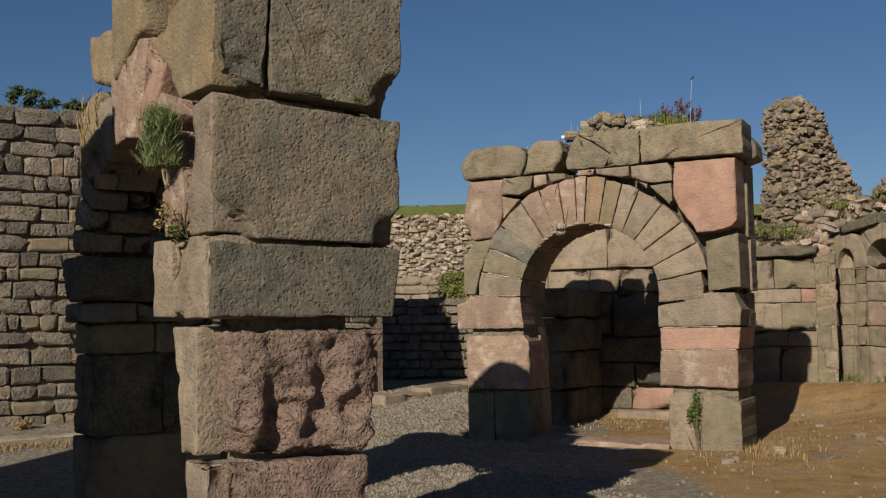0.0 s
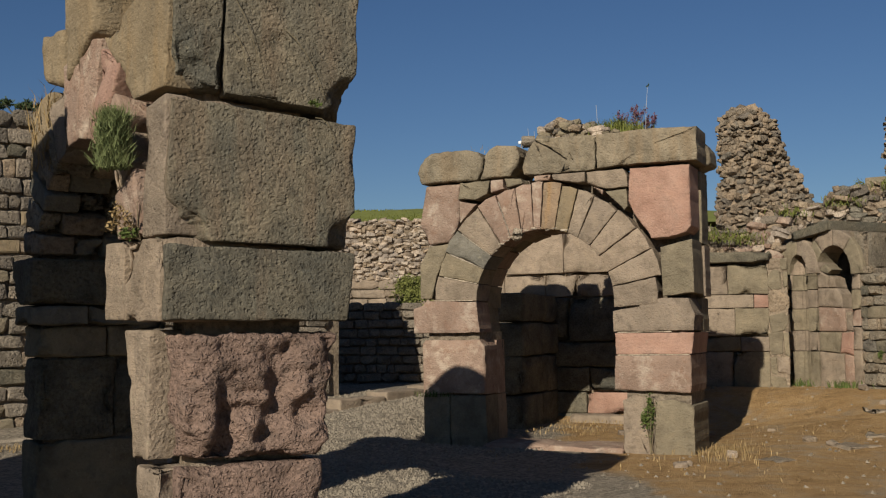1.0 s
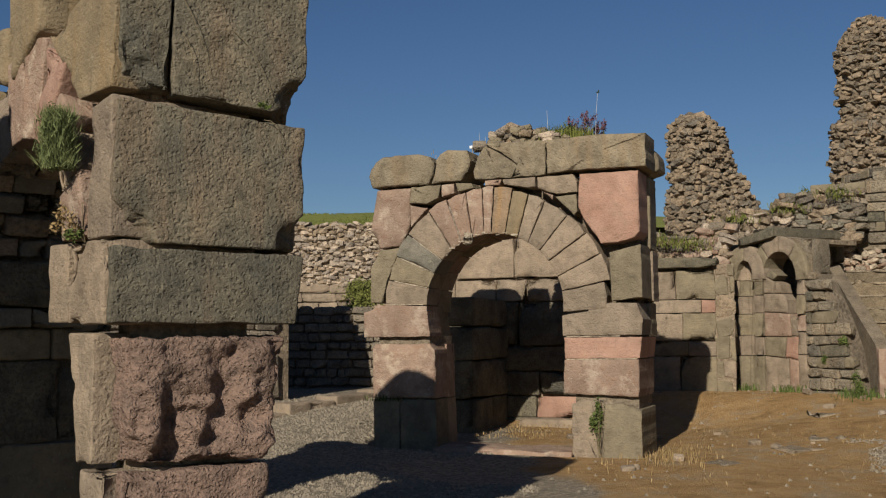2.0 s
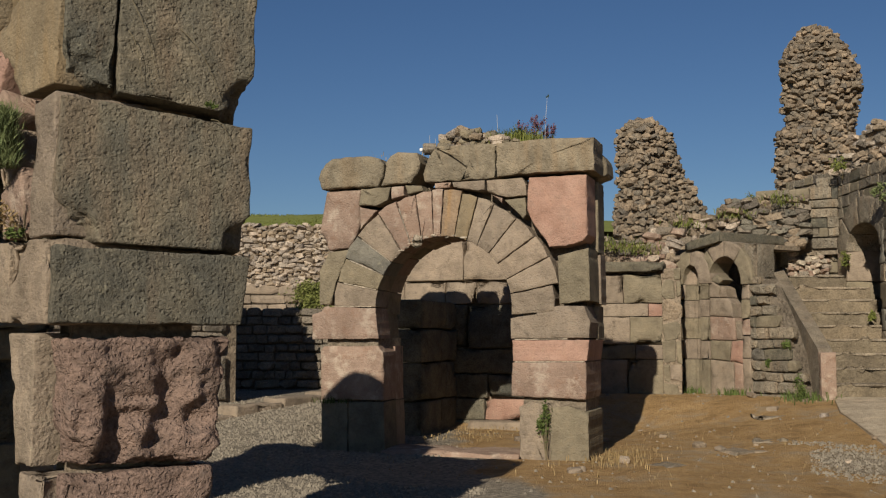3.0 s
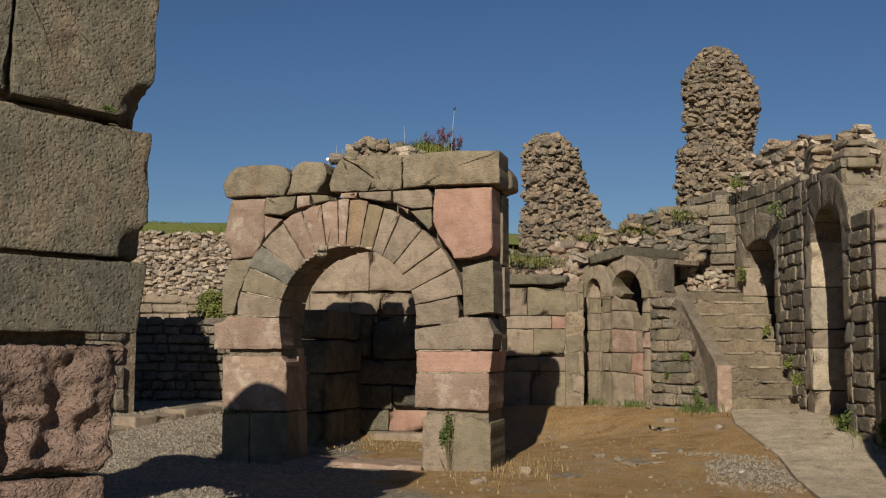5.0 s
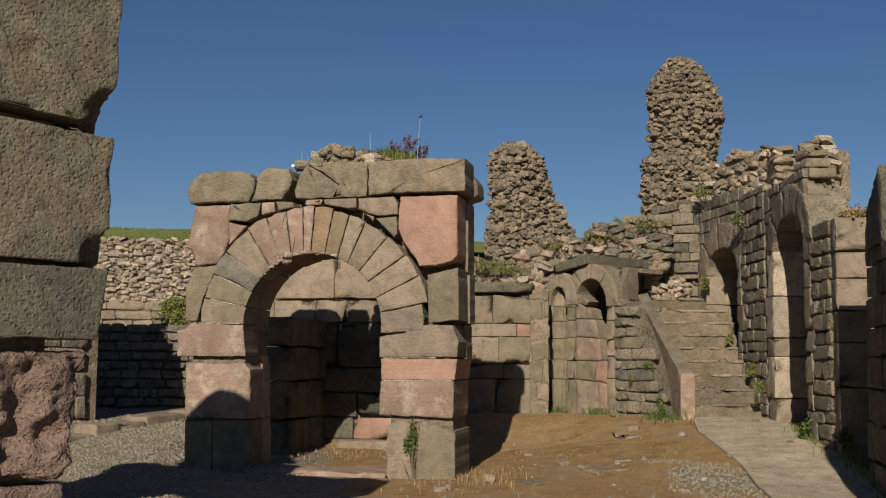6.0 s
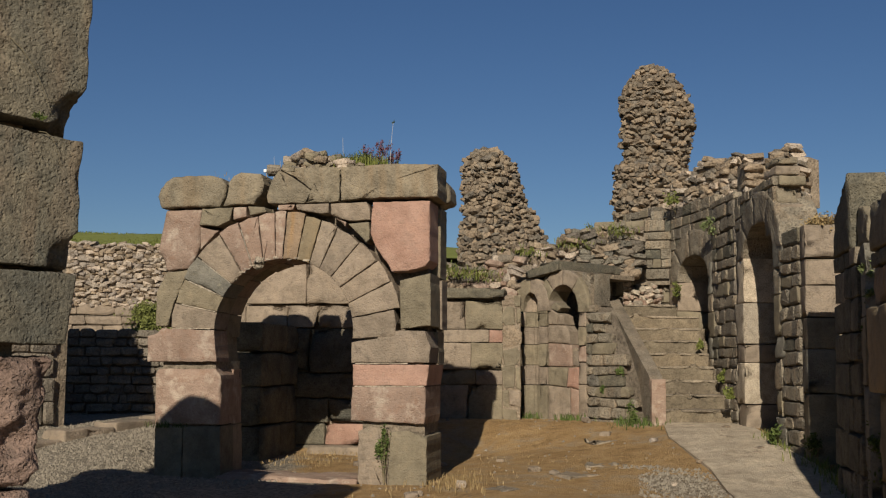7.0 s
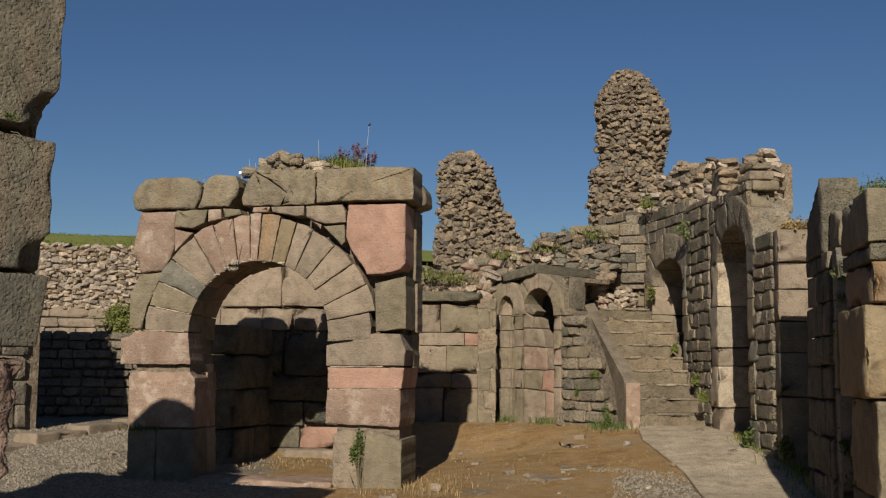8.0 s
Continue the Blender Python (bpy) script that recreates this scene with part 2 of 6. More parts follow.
def box_lattice(nx, ny, nz):
    """Surface points (0..1) and quads of a box cut into nx, ny, nz cells."""
    index, verts, faces = {}, [], []

    def vid(i, j, k):
        key = (i, j, k)
        if key not in index:
            index[key] = len(verts)
            verts.append((i / nx, j / ny, k / nz))
        return index[key]

    for i in range(nx):
        for j in range(ny):
            faces.append((vid(i, j, 0), vid(i, j + 1, 0), vid(i + 1, j + 1, 0), vid(i + 1, j, 0)))
            faces.append((vid(i, j, nz), vid(i + 1, j, nz), vid(i + 1, j + 1, nz), vid(i, j + 1, nz)))
    for i in range(nx):
        for k in range(nz):
            faces.append((vid(i, 0, k), vid(i + 1, 0, k), vid(i + 1, 0, k + 1), vid(i, 0, k + 1)))
            faces.append((vid(i, ny, k), vid(i, ny, k + 1), vid(i + 1, ny, k + 1), vid(i + 1, ny, k)))
    for j in range(ny):
        for k in range(nz):
            faces.append((vid(0, j, k), vid(0, j, k + 1), vid(0, j + 1, k + 1), vid(0, j + 1, k)))
            faces.append((vid(nx, j, k), vid(nx, j + 1, k), vid(nx, j + 1, k + 1), vid(nx, j, k + 1)))
    return np.array(verts), faces


def fract(p, octaves=3):
    return noise.fractal(p, 1.0, 2.1, octaves)


SEED = [0]


def block_mesh(quad, d0, d1, cell=0.06, rnd=0.013, amp=0.009, wear=0.035, carve=None, skew=(0.0, 0.0), rough=0.0, bites=()):
    """A hewn block: front quad ((s, z) bottom left, bottom right, top right, top left), from depth d0 to d1,
    rounded, uneven and chipped along its edges. skew: how far its back is shifted in s and z."""
    SEED[0] += 1
    o = Vector((SEED[0] * 7.31, SEED[0] * 3.17, SEED[0] * 1.93))
    q = np.array(quad, float)
    w = max(np.linalg.norm(q[1] - q[0]), np.linalg.norm(q[2] - q[3]))
    h = max(np.linalg.norm(q[3] - q[0]), np.linalg.norm(q[2] - q[1]))
    d = d1 - d0
    n = [max(2, min(40, int(round(a / cell)))) for a in (w, d, h)]
    n[1] = max(2, n[1] // 2)
    dim = np.array((w, d, h))
    r = min(rnd, dim.min() * 0.3)
    # two rings of cells for the rounded edge, even cells between
    n = [k + 4 for k in n]
    verts, faces = box_lattice(*n)
    for axis in range(3):
        k = n[axis]
        e = r / dim[axis]
        line = np.concatenate(((0, 0.45 * e), np.linspace(e, 1 - e, k - 3), (1 - 0.45 * e, 1)))
        verts[:, axis] = line[np.rint(verts[:, axis] * k).astype(int)]
    p = verts * dim
    inner = np.clip(p, r, dim - r)
    delta = p - inner
    length = np.linalg.norm(delta, axis=1, keepdims=True)
    out = np.where(length > 1e-9, delta / np.maximum(length, 1e-9), 0)
    p = inner + out * np.minimum(length, r)
    edge = (np.abs(delta) > 1e-6).sum(1)
    res = []
    for a, nrm, e in zip(p, out, edge):
        v = Vector(a)
        push = amp * fract(v * 5.0 + o, 4)
        if rough:
            push += rough * (fract(v * 17.0 + o, 3) - 1.2 * max(0.0, fract(v * 11.0 - o, 2) - 0.35))
        near = min(sorted((min(a[0], w - a[0]), min(a[1], d - a[1]), min(a[2], h - a[2])))[1], 0.12)
        chip = max(0.0, fract(v * 3.2 + o * 1.7, 3) - 0.12) * wear * (1 - near / 0.12) * 2.2
        b = Vector(a) + Vector(nrm) * (push - chip)
        if carve:
            b.y += carve(a[0] / w, a[2] / h) if a[1] < d * 0.3 else 0.0
        res.append(b)
    s = np.array(res) / dim
    low = q[0] + (q[1] - q[0]) * s[:, :1]
    top = q[3] + (q[2] - q[3]) * s[:, :1]
    sz = low + (top - low) * s[:, 2:3]
    y = d0 + s[:, 1] * d
    # broken corners: (s, depth, z, radius)
    for bs, bd, bz, br in bites:
        c = np.array((bs, bd, bz))
        pts = np.column_stack((sz[:, 0], y, sz[:, 1]))
        mid = np.array((q[:, 0].mean(), (d0 + d1) / 2, q[:, 1].mean()))
        far = np.linalg.norm(pts - c, axis=1)
        for i in np.nonzero(far < br)[0]:
            way = (mid - pts[i]) / np.linalg.norm(mid - pts[i])
            pts[i] += way * (br - far[i]) * (1.0 + 0.5 * noise.noise(Vector(pts[i]) * 14 + o))
        sz, y = pts[:, (0, 2)], pts[:, 1]
    verts = np.column_stack((sz[:, 0] + skew[0] * s[:, 1], y, sz[:, 1] + skew[1] * s[:, 1]))
    return mesh_of("block", verts, faces)


def poly_block(points, d0, d1, step=0.05, rnd=0.008, amp=0.005, jag=0.007, chips=0.6, skew=0.0, soft=0):
    """A hewn stone whose face is any convex outline of (s, z) corners: crisp, slightly uneven edges with chips, a gently uneven face."""
    SEED[0] += 1
    o = Vector((SEED[0] * 5.17, SEED[0] * 2.93, SEED[0] * 1.71))
    pts = [Vector((a, 0.0, b)) for a, b in points]
    area = sum(p.x * q.z - q.x * p.z for p, q in zip(pts, pts[1:] + pts[:1]))
    if area < 0:
        pts.reverse()
    for _ in range(soft):
        pts = [v for p, q in zip(pts, pts[1:] + pts[:1]) for v in (p.lerp(q, 0.25), p.lerp(q, 0.75))]
    ring = []
    for p, q in zip(pts, pts[1:] + pts[:1]):
        n = max(1, round((q - p).length / step))
        ring += [p.lerp(q, i / n) for i in range(n)]
    m = len(ring)
    mid = sum(ring, Vector()) / m
    rings = [[], [], [], [], [], []]
    for i, p in enumerate(ring):
        d = (ring[(i + 1) % m] - ring[i - 1]).normalized()
        out = Vector((d.z, 0.0, -d.x))
        p = p + out * (jag * fract(p * 9.0 + o, 3) - 0.002)
        c = rnd * (1 + 0.5 * noise.noise(p * 11.0 + o)) + chips * 0.07 * max(0.0, fract(p * 5.0 - o, 3) - 0.22)
        inner = p - out * c
        spots = (p, p, p - out * c * 0.35, inner, inner.lerp(mid, 0.36), inner.lerp(mid, 0.72))
        for k, v in enumerate(spots):
            u = amp * fract(v * 6.0 + o, 4)
            y = (d1, d0 + c, d0 + c * 0.35 + u, d0 + u, d0 + u, d0 + u)[k]
            rings[k].append((v.x + (skew if k == 0 else 0.0), y, v.z))
    verts = [v for r in rings for v in r] + [(mid.x, d0 + amp * fract(mid * 6.0 + o, 4), mid.z)]
    faces = []
    for k in range(5):
        faces += [(k * m + i, k * m + (i + 1) % m, (k + 1) * m + (i + 1) % m, (k + 1) * m + i) for i in range(m)]
    faces += [(5 * m + i, 5 * m + (i + 1) % m, 6 * m) for i in range(m)] + [tuple(range(m - 1, -1, -1))]
    data = mesh_of("block", verts, faces)
    data.polygons.foreach_set("use_smooth", [m <= i < 6 * m for i in range(len(faces))])
    return data


def rect(s0, z0, s1, z1):
    return ((s0, z0), (s1, z0), (s1, z1), (s0, z1))


def piece_mesh(seed, jitter=0.06, cham=0.16):
    """A rough unit stone, 44 triangles, from -0.5 to 0.5, for walls of many stones."""
    rng = random.Random(seed)
    verts, faces = [], []
    ids = {}
    for sx in (-1, 1):
        for sy in (-1, 1):
            for sz in (-1, 1):
                for axis in range(3):
                    v = [0.5 * sx, 0.5 * sy, 0.5 * sz]
                    for k in range(3):
                        if k != axis:
                            v[k] *= 1 - cham * rng.uniform(0.6, 1.7)
                    ids[(sx, sy, sz, axis)] = len(verts)
                    verts.append([c + rng.uniform(-jitter, jitter) * (0.5 if i == axis else 1) for i, c in enumerate(v)])
    bm = bmesh.new()
    for v in verts:
        bm.verts.new(v)
    bmesh.ops.convex_hull(bm, input=bm.verts)
    bmesh.ops.delete(bm, geom=[v for v in bm.verts if not v.link_faces], context="VERTS")
    data = bpy.data.meshes.new("stone")
    bm.to_mesh(data)
    bm.free()
    data.polygons.foreach_set("use_smooth", [False] * len(data.polygons))
    return data


PIECES = {}


def pieces(mat, rough=0):
    """Six stone meshes in one material, shared by all the stones of that kind."""
    key = (mat.name, rough)
    if key not in PIECES:
        PIECES[key] = [piece_mesh(100 * rough + i, (0.035, 0.11, 0.2, 0.26)[rough], (0.10, 0.2, 0.32, 0.24)[rough]) for i in range(6)]
        for me in PIECES[key]:
            me.materials.append(mat)
    return PIECES[key]


def piece(parent, base, mat, centre, size, rng, rough=0, tilt=3.0, name="stone"):
    """One stone of a wall in the wall's frame base."""
    me = rng.choice(pieces(mat, rough))
    ob = new(name, me)
    ob.parent = parent
    turn = Euler([radians(rng.uniform(-tilt, tilt)) for _ in range(3)])
    flip = Matrix.Diagonal((rng.choice((-1, 1)), 1, rng.choice((-1, 1)), 1)) if rough else Matrix.Identity(4)
    ob.matrix_basis = Matrix.Translation(-parent.location) @ base @ Matrix.LocRotScale(Vector(centre), turn, Vector(size)) 
    return ob


def slab(quad, d0, d1):
    """A plain closed prism: a wall's core behind its stones."""
    n = len(quad)
    verts = [(s, d0, z) for s, z in quad] + [(s, d1, z) for s, z in quad]
    faces = [tuple(range(n)), tuple(range(2 * n - 1, n - 1, -1))] + [(i, i + n, (i + 1) % n + n, (i + 1) % n) for i in range(n)]
    return mesh_of("core", verts, faces, smooth=False)


def courses(parent, base, s0, s1, z0, z1, height, width, mat, seed, proud=0.03, depth=0.16, top=None, skip=None, rough=1, joint=0.018, extra=None, y0=0.0):
    """Courses of stones on a wall's face, each stone an object; top(s): the wall's ragged top; skip(s, z): an opening."""
    rng = random.Random(seed)
    z = z0
    while z < z1 - height * 0.4:
        h = min(height * rng.uniform(0.8, 1.2), z1 - z)
        s = s0 - rng.uniform(0, width * 0.5)
        while s < s1 - 0.03:
            w = width * rng.choice((0.5, 0.7, 0.85, 1.0, 1.15, 1.4, 1.8)) * rng.uniform(0.9, 1.1)
            a, b = max(s, s0), min(s + w, s1)
            s += w
            if b - a < 0.05:
                continue
            c, zc = (a + b) / 2, z + h / 2
            if top and zc > top(c):
                continue
            if skip and skip(c, zc):
                continue
            m = mat if not extra or rng.random() > 0.22 else rng.choice(extra)
            piece(parent, base, m, (c, y0 + depth / 2 - proud * rng.uniform(0.3, 1.3), zc + rng.uniform(-0.03, 0.03) * h), (b - a - joint, depth, (h - joint) * rng.uniform(0.9, 1.05)), rng, rough if rng.random() > 0.35 else min(2, rough + 1), 2.0)
        z += h


# ---- ground ----
def lift(r):
    k = min(max((r - 11.5) / 6, 0), 1)
    return 0.5 * k * k * (3 - 2 * k)


def ground_z(x, y):
    r = math.hypot(x, y)
    fade = 1 if r < 60 else max(0.0, 1 - (r - 60) / 60)
    if y < 0:
        r = min(r, 11.0)
    # the room behind the free-standing arch lies level with the court
    s = (x - 3.36) * 0.899 - (y - 12.25) * 0.438
    q = (x - 3.36) * 0.438 + (y - 12.25) * 0.899
    inside = min(max((s + 4.0) / 0.5, 0), 1) * min(max((3.0 - s) / 3.0, 0), 1) * min(max((q + 0.6) / 0.6, 0), 1) * min(max((5.0 - q) / 1.4, 0), 1)
    return lift(r) * (1 - 0.88 * inside) + fade * (0.025 * noise.noise(Vector((x * 0.7, y * 0.7, 0))) + 0.012 * noise.noise(Vector((x * 3.1, y * 3.1, 4))))


def axis_steps():
    near = list(np.arange(-12, 26.01, 0.25))
    far = [30, 36, 45, 60, 90, 140, 250, 500, 1000, 2000, 3000]
    return [-v for v in reversed(far)] + [-26, -22, -18, -15] + near + far


def build_ground():
    xs = ys = axis_steps()
    nx = len(xs)
    verts = [(x, y, ground_z(x, y)) for y in ys for x in xs]
    faces = [(j * nx + i, j * nx + i + 1, (j + 1) * nx + i + 1, (j + 1) * nx + i) for j in range(len(ys) - 1) for i in range(nx - 1)]
    m, t, bsdf = nodes_of("ground_earth")
    geo = t.nodes.new("ShaderNodeNewGeometry")
    p = geo.outputs["Position"]
    broad = node(t, "ShaderNodeTexNoise", Scale=0.55, Detail=6.0, Roughness=0.62)
    mid = node(t, "ShaderNodeTexNoise", Scale=3.2, Detail=7.0, Roughness=0.7)
    fine = node(t, "ShaderNodeTexNoise", Scale=38.0, Detail=4.0, Roughness=0.75)
    peb = node(t, "ShaderNodeTexVoronoi", Scale=26.0)
    for n in (broad, mid, fine, peb):
        t.links.new(p, n.inputs["Vector"])
    earth = mix(t, ramp(t, mid.outputs["Fac"], [(0.3, (0, 0, 0)), (0.7, (1, 1, 1))]), (0.270, 0.160, 0.066), (0.460, 0.298, 0.138))
    grit = node(t, "ShaderNodeTexNoise", Scale=1.7, Detail=9.0, Roughness=0.72, Distortion=0.5)
    t.links.new(p, grit.inputs["Vector"])
    earth = mix(t, ramp(t, grit.outputs["Fac"], [(0.50, (0, 0, 0)), (0.64, (0.75, 0.75, 0.75))]), earth, (0.330, 0.262, 0.180))
    earth = mix(t, ramp(t, grit.outputs["Fac"], [(0.34, (0.7, 0.7, 0.7)), (0.46, (0, 0, 0))]), earth, (0.185, 0.112, 0.052))
    gravel = mix(t, ramp(t, peb.outputs["Color"], [(0.2, (0, 0, 0)), (0.8, (1, 1, 1))]), (0.185, 0.155, 0.113), (0.340, 0.285, 0.212))
    # gravel lies towards the middle of the court, dry earth towards the arches on the east
    sep = t.nodes.new("ShaderNodeSeparateXYZ")
    t.links.new(p, sep.inputs[0])
    edge = t.nodes.new("ShaderNodeMath")
    edge.operation = "MULTIPLY_ADD"
    t.links.new(broad.outputs["Fac"], edge.inputs[0])
    edge.inputs[1].default_value = 2.6
    line = t.nodes.new("ShaderNodeMath")
    line.operation = "MULTIPLY_ADD"
    t.links.new(sep.outputs["X"], line.inputs[0])
    line.inputs[1].default_value = -0.75
    line.inputs[2].default_value = 0.75
    t.links.new(line.outputs[0], edge.inputs[2])
    fac = ramp(t, edge.outputs[0], [(0.25, (0, 0, 0)), (0.55, (1, 1, 1))])
    # a second patch of grey gravel lies beside the paved strip
    away = t.nodes.new("ShaderNodeVectorMath")
    away.operation = "MULTIPLY_ADD"
    t.links.new(p, away.inputs[0])
    away.inputs[1].default_value = (0.95, 0.48, 0.0)
    away.inputs[2].default_value = (-5.75, -5.45, 0.0)
    far = t.nodes.new("ShaderNodeVectorMath")
    far.operation = "LENGTH"
    t.links.new(away.outputs[0], far.inputs[0])
    ragged = t.nodes.new("ShaderNodeMath")
    ragged.operation = "MULTIPLY_ADD"
    t.links.new(grit.outputs["Fac"], ragged.inputs[0])
    ragged.inputs[1].default_value = 1.2
    t.links.new(far.outputs["Value"], ragged.inputs[2])
    patch = ramp(t, ragged.outputs[0], [(0.0, (0.85, 0.85, 0.85)), (0.95, (0.85, 0.85, 0.85)), (1.0, (0, 0, 0))])
    earth = mix(t, patch, earth, gravel)
    col = mix(t, fac, earth, gravel)
    col = mix(t, ramp(t, fine.outputs["Fac"], [(0.35, (0.7, 0.7, 0.7)), (0.62, (1.1, 1.1, 1.1))]), (0, 0, 0), col)
    t.links.new(col, bsdf.inputs["Base Color"])
    bsdf.inputs["Roughness"].default_value = 0.95
    bsdf.inputs["Specular IOR Level"].default_value = 0.1
    h = t.nodes.new("ShaderNodeMath")
    h.operation = "MULTIPLY_ADD"
    t.links.new(mid.outputs["Fac"], h.inputs[0])
    h.inputs[1].default_value = 0.7
    t.links.new(fine.outputs["Fac"], h.inputs[2])
    bump = node(t, "ShaderNodeBump", Strength=0.8, Distance=0.03)
    t.links.new(h.outputs[0], bump.inputs["Height"])
    t.links.new(bump.outputs["Normal"], bsdf.inputs["Normal"])
    ob = part("ground", mesh_of("ground", verts, faces), m, None)
    tagged(ob, "dry brown earth and grey gravel with worn patches", "ground", kind="structure")


build_ground()


# ---- the free-standing arch ----
def build_arch():
    base = place(3.36, 12.25, 26.0)
    arch = thing("stone_archway", "round archway of beige, grey and pink blocks topped with rubble", "archway", (1.8, 13.2, 0))
    depth = 0.88

    def blk(points, mat, d0=0.0, d1=depth, label="", **k):
        return part("block", poly_block(points, d0, d1, **k), mat, arch, base, label)

    def seam(p, q, wide=0.010, d0=-0.004):
        """Pale mortar left in a joint from p to q."""
        p, q = Vector((p[0], 0, p[1])), Vector((q[0], 0, q[1]))
        side = (q - p).normalized().cross(Vector((0, 1, 0)))
        n = max(3, int((q - p).length / 0.03))
        up, down = [], []
        for i in range(n + 1):
            c = p.lerp(q, i / n)
            w = wide * (0.45 + 0.9 * abs(noise.noise(c * 14.0)))
            up.append((c + side * w))
            down.append((c - side * w))
        loop = [(v.x, v.z) for v in down] + [(v.x, v.z) for v in reversed(up)]
        part("mortar", slab(loop, d0, 0.05), LIME, arch, base)

    # west pier
    blk(((-3.40, -0.1), (-3.06, -0.1), (-3.06, 0.63), (-3.42, 0.64)), OLIVE)
    blk(((-3.05, -0.1), (-2.555, -0.1), (-2.58, 0.645), (-3.05, 0.635)), OLIVE, d1=0.5, skew=-0.035)
    blk(((-3.05, -0.1), (-2.595, -0.1), (-2.615, 0.635), (-3.05, 0.63)), BEIGE, d0=0.51, skew=-0.03)
    blk(((-3.42, 0.65), (-2.585, 0.655), (-2.595, 1.25), (-2.66, 1.325), (-3.39, 1.32), (-3.435, 1.26)), BLUSH, d1=0.52, chips=1.2, rnd=0.016, skew=-0.035, label="pinkish block with pale weathered edges")
    blk(((-3.40, 0.65), (-2.625, 0.645), (-2.635, 1.32), (-3.40, 1.32)), BLUSH, d0=0.53, skew=-0.03)
    blk(((-3.53, 1.40), (-2.64, 1.41), (-2.685, 1.785), (-3.36, 1.81), (-3.41, 1.755), (-3.54, 1.71)), BLUSH, d0=-0.03, d1=0.47, skew=-0.035, label="pink impost block")
    blk(((-3.42, 1.40), (-2.685, 1.40), (-2.725, 1.79), (-3.42, 1.79)), OLIVE, d0=0.48, skew=-0.03)
    part("core", slab(rect(-3.36, 1.30, -2.68, 1.42), 0.06, depth - 0.05), MORTAR, arch, base)
    blk(((-3.45, 1.83), (-3.30, 1.83), (-3.225, 2.11), (-3.09, 2.41), (-3.05, 2.52), (-3.33, 2.49), (-3.455, 2.25)), OLIVE, chips=1.0)
    blk(((-3.32, 2.505), (-3.04, 2.535), (-2.96, 2.69), (-2.915, 2.80), (-2.905, 3.26), (-3.37, 3.255), (-3.46, 2.74)), BLUSH, chips=1.3, rnd=0.02, amp=0.016, label="pale pink block with broken edges")
    # east pier
    blk(((-0.88, -0.1), (-0.54, -0.1), (-0.535, 0.64), (-0.74, 0.69), (-0.88, 0.62)), BEIGE)
    blk(((-0.525, -0.1), (-0.06, -0.1), (-0.065, 0.57), (-0.30, 0.64), (-0.50, 0.62)), OLIVE, chips=1.2)
    blk(((-0.97, 0.74), (-0.09, 0.715), (-0.075, 0.80), (-0.08, 1.145), (-0.955, 1.135)), BLUSH, d0=-0.03, rnd=0.014)
    blk(((-0.955, 1.145), (-0.07, 1.155), (-0.04, 1.40), (-0.965, 1.395)), PINK, d0=-0.01)
    part("core", slab(rect(-0.84, 0.5, -0.10, 0.78), 0.05, depth - 0.05), MORTAR, arch, base)
    blk(((-0.975, 1.41), (-0.045, 1.42), (-0.03, 1.60), (-0.10, 1.79), (-0.40, 1.795), (-0.66, 1.75), (-0.67, 1.70), (-0.985, 1.655)), BEIGE, d1=0.5, label="beige block with a pecked face")
    blk(((-0.95, 1.41), (-0.03, 1.41), (-0.04, 1.80), (-0.95, 1.66)), OLIVE, d0=0.51)
    blk(((-0.39, 1.81), (-0.03, 1.85), (-0.04, 2.46), (-0.41, 2.38)), OLIVE, d0=-0.01, d1=0.56)
    blk(((-0.45, 1.81), (0.0, 1.82), (-0.01, 2.42), (-0.45, 2.40)), BEIGE, d0=0.57, d1=0.9)
    blk(((-0.505, 2.48), (-0.30, 2.485), (-0.10, 2.54), (-0.045, 2.61), (-0.05, 3.315), (-0.745, 3.31), (-0.775, 2.93), (-0.68, 2.73), (-0.545, 2.56)), PINK, d0=-0.02, d1=0.5, chips=0.9, rnd=0.012, amp=0.008, label="salmon pink block with a broken lower corner")
    blk(((-0.60, 2.44), (-0.02, 2.44), (-0.02, 3.30), (-0.60, 3.30)), OLIVE, d0=0.51, d1=0.9)
    # ring of voussoirs: the angles of each joint at the inner and the outer edge
    cs, cz, rin = -1.83, 1.78, 0.865
    joints = ((179, 178.8), (165, 166.2), (152, 153.6), (139.5, 141), (127.5, 125.5), (117.5, 114.5), (108, 104.2), (97.5, 95.4), (91.5, 89.2), (80, 79.6), (69.2, 71.2), (59.6, 62.2), (48, 48.6), (36.8, 36), (22.5, 24.2), (10.6, 10.8), (-6, -2.5))
    outer = (1.42, 1.41, 1.43, 1.43, 1.45, 1.43, 1.43, 1.44, 1.43, 1.40, 1.40, 1.39, 1.41, 1.43, 1.45, 1.38)
    mats = (BEIGE, OLIVE, ASH, BEIGE, BLUSH, BLUSH, BLUSH, BLUSH, RUST, OCHRE, BEIGE, BEIGE, BEIGE, BEIGE, BEIGE, BEIGE)

    def at(a, r):
        return (cs + r * math.cos(radians(a)), cz + r * math.sin(radians(a)))

    for (i0, o0), (i1, o1), ro, m in zip(joints, joints[1:], outer, mats):
        g = 0.22
        loop = [at(i1 + g, rin), at((i0 + i1) / 2, rin), at(i0 - g, rin), at(o0 - g, ro), at((o0 + o1) / 2, ro + 0.012), at(o1 + g, ro)]
        blk(loop, m, d0=random.uniform(-0.010, 0.010), d1=0.44, rnd=0.007, step=0.04)
    # the back ring, of longer stones
    back = (184, 166, 150, 133, 117, 101, 84, 66, 50, 33, 15, -5)
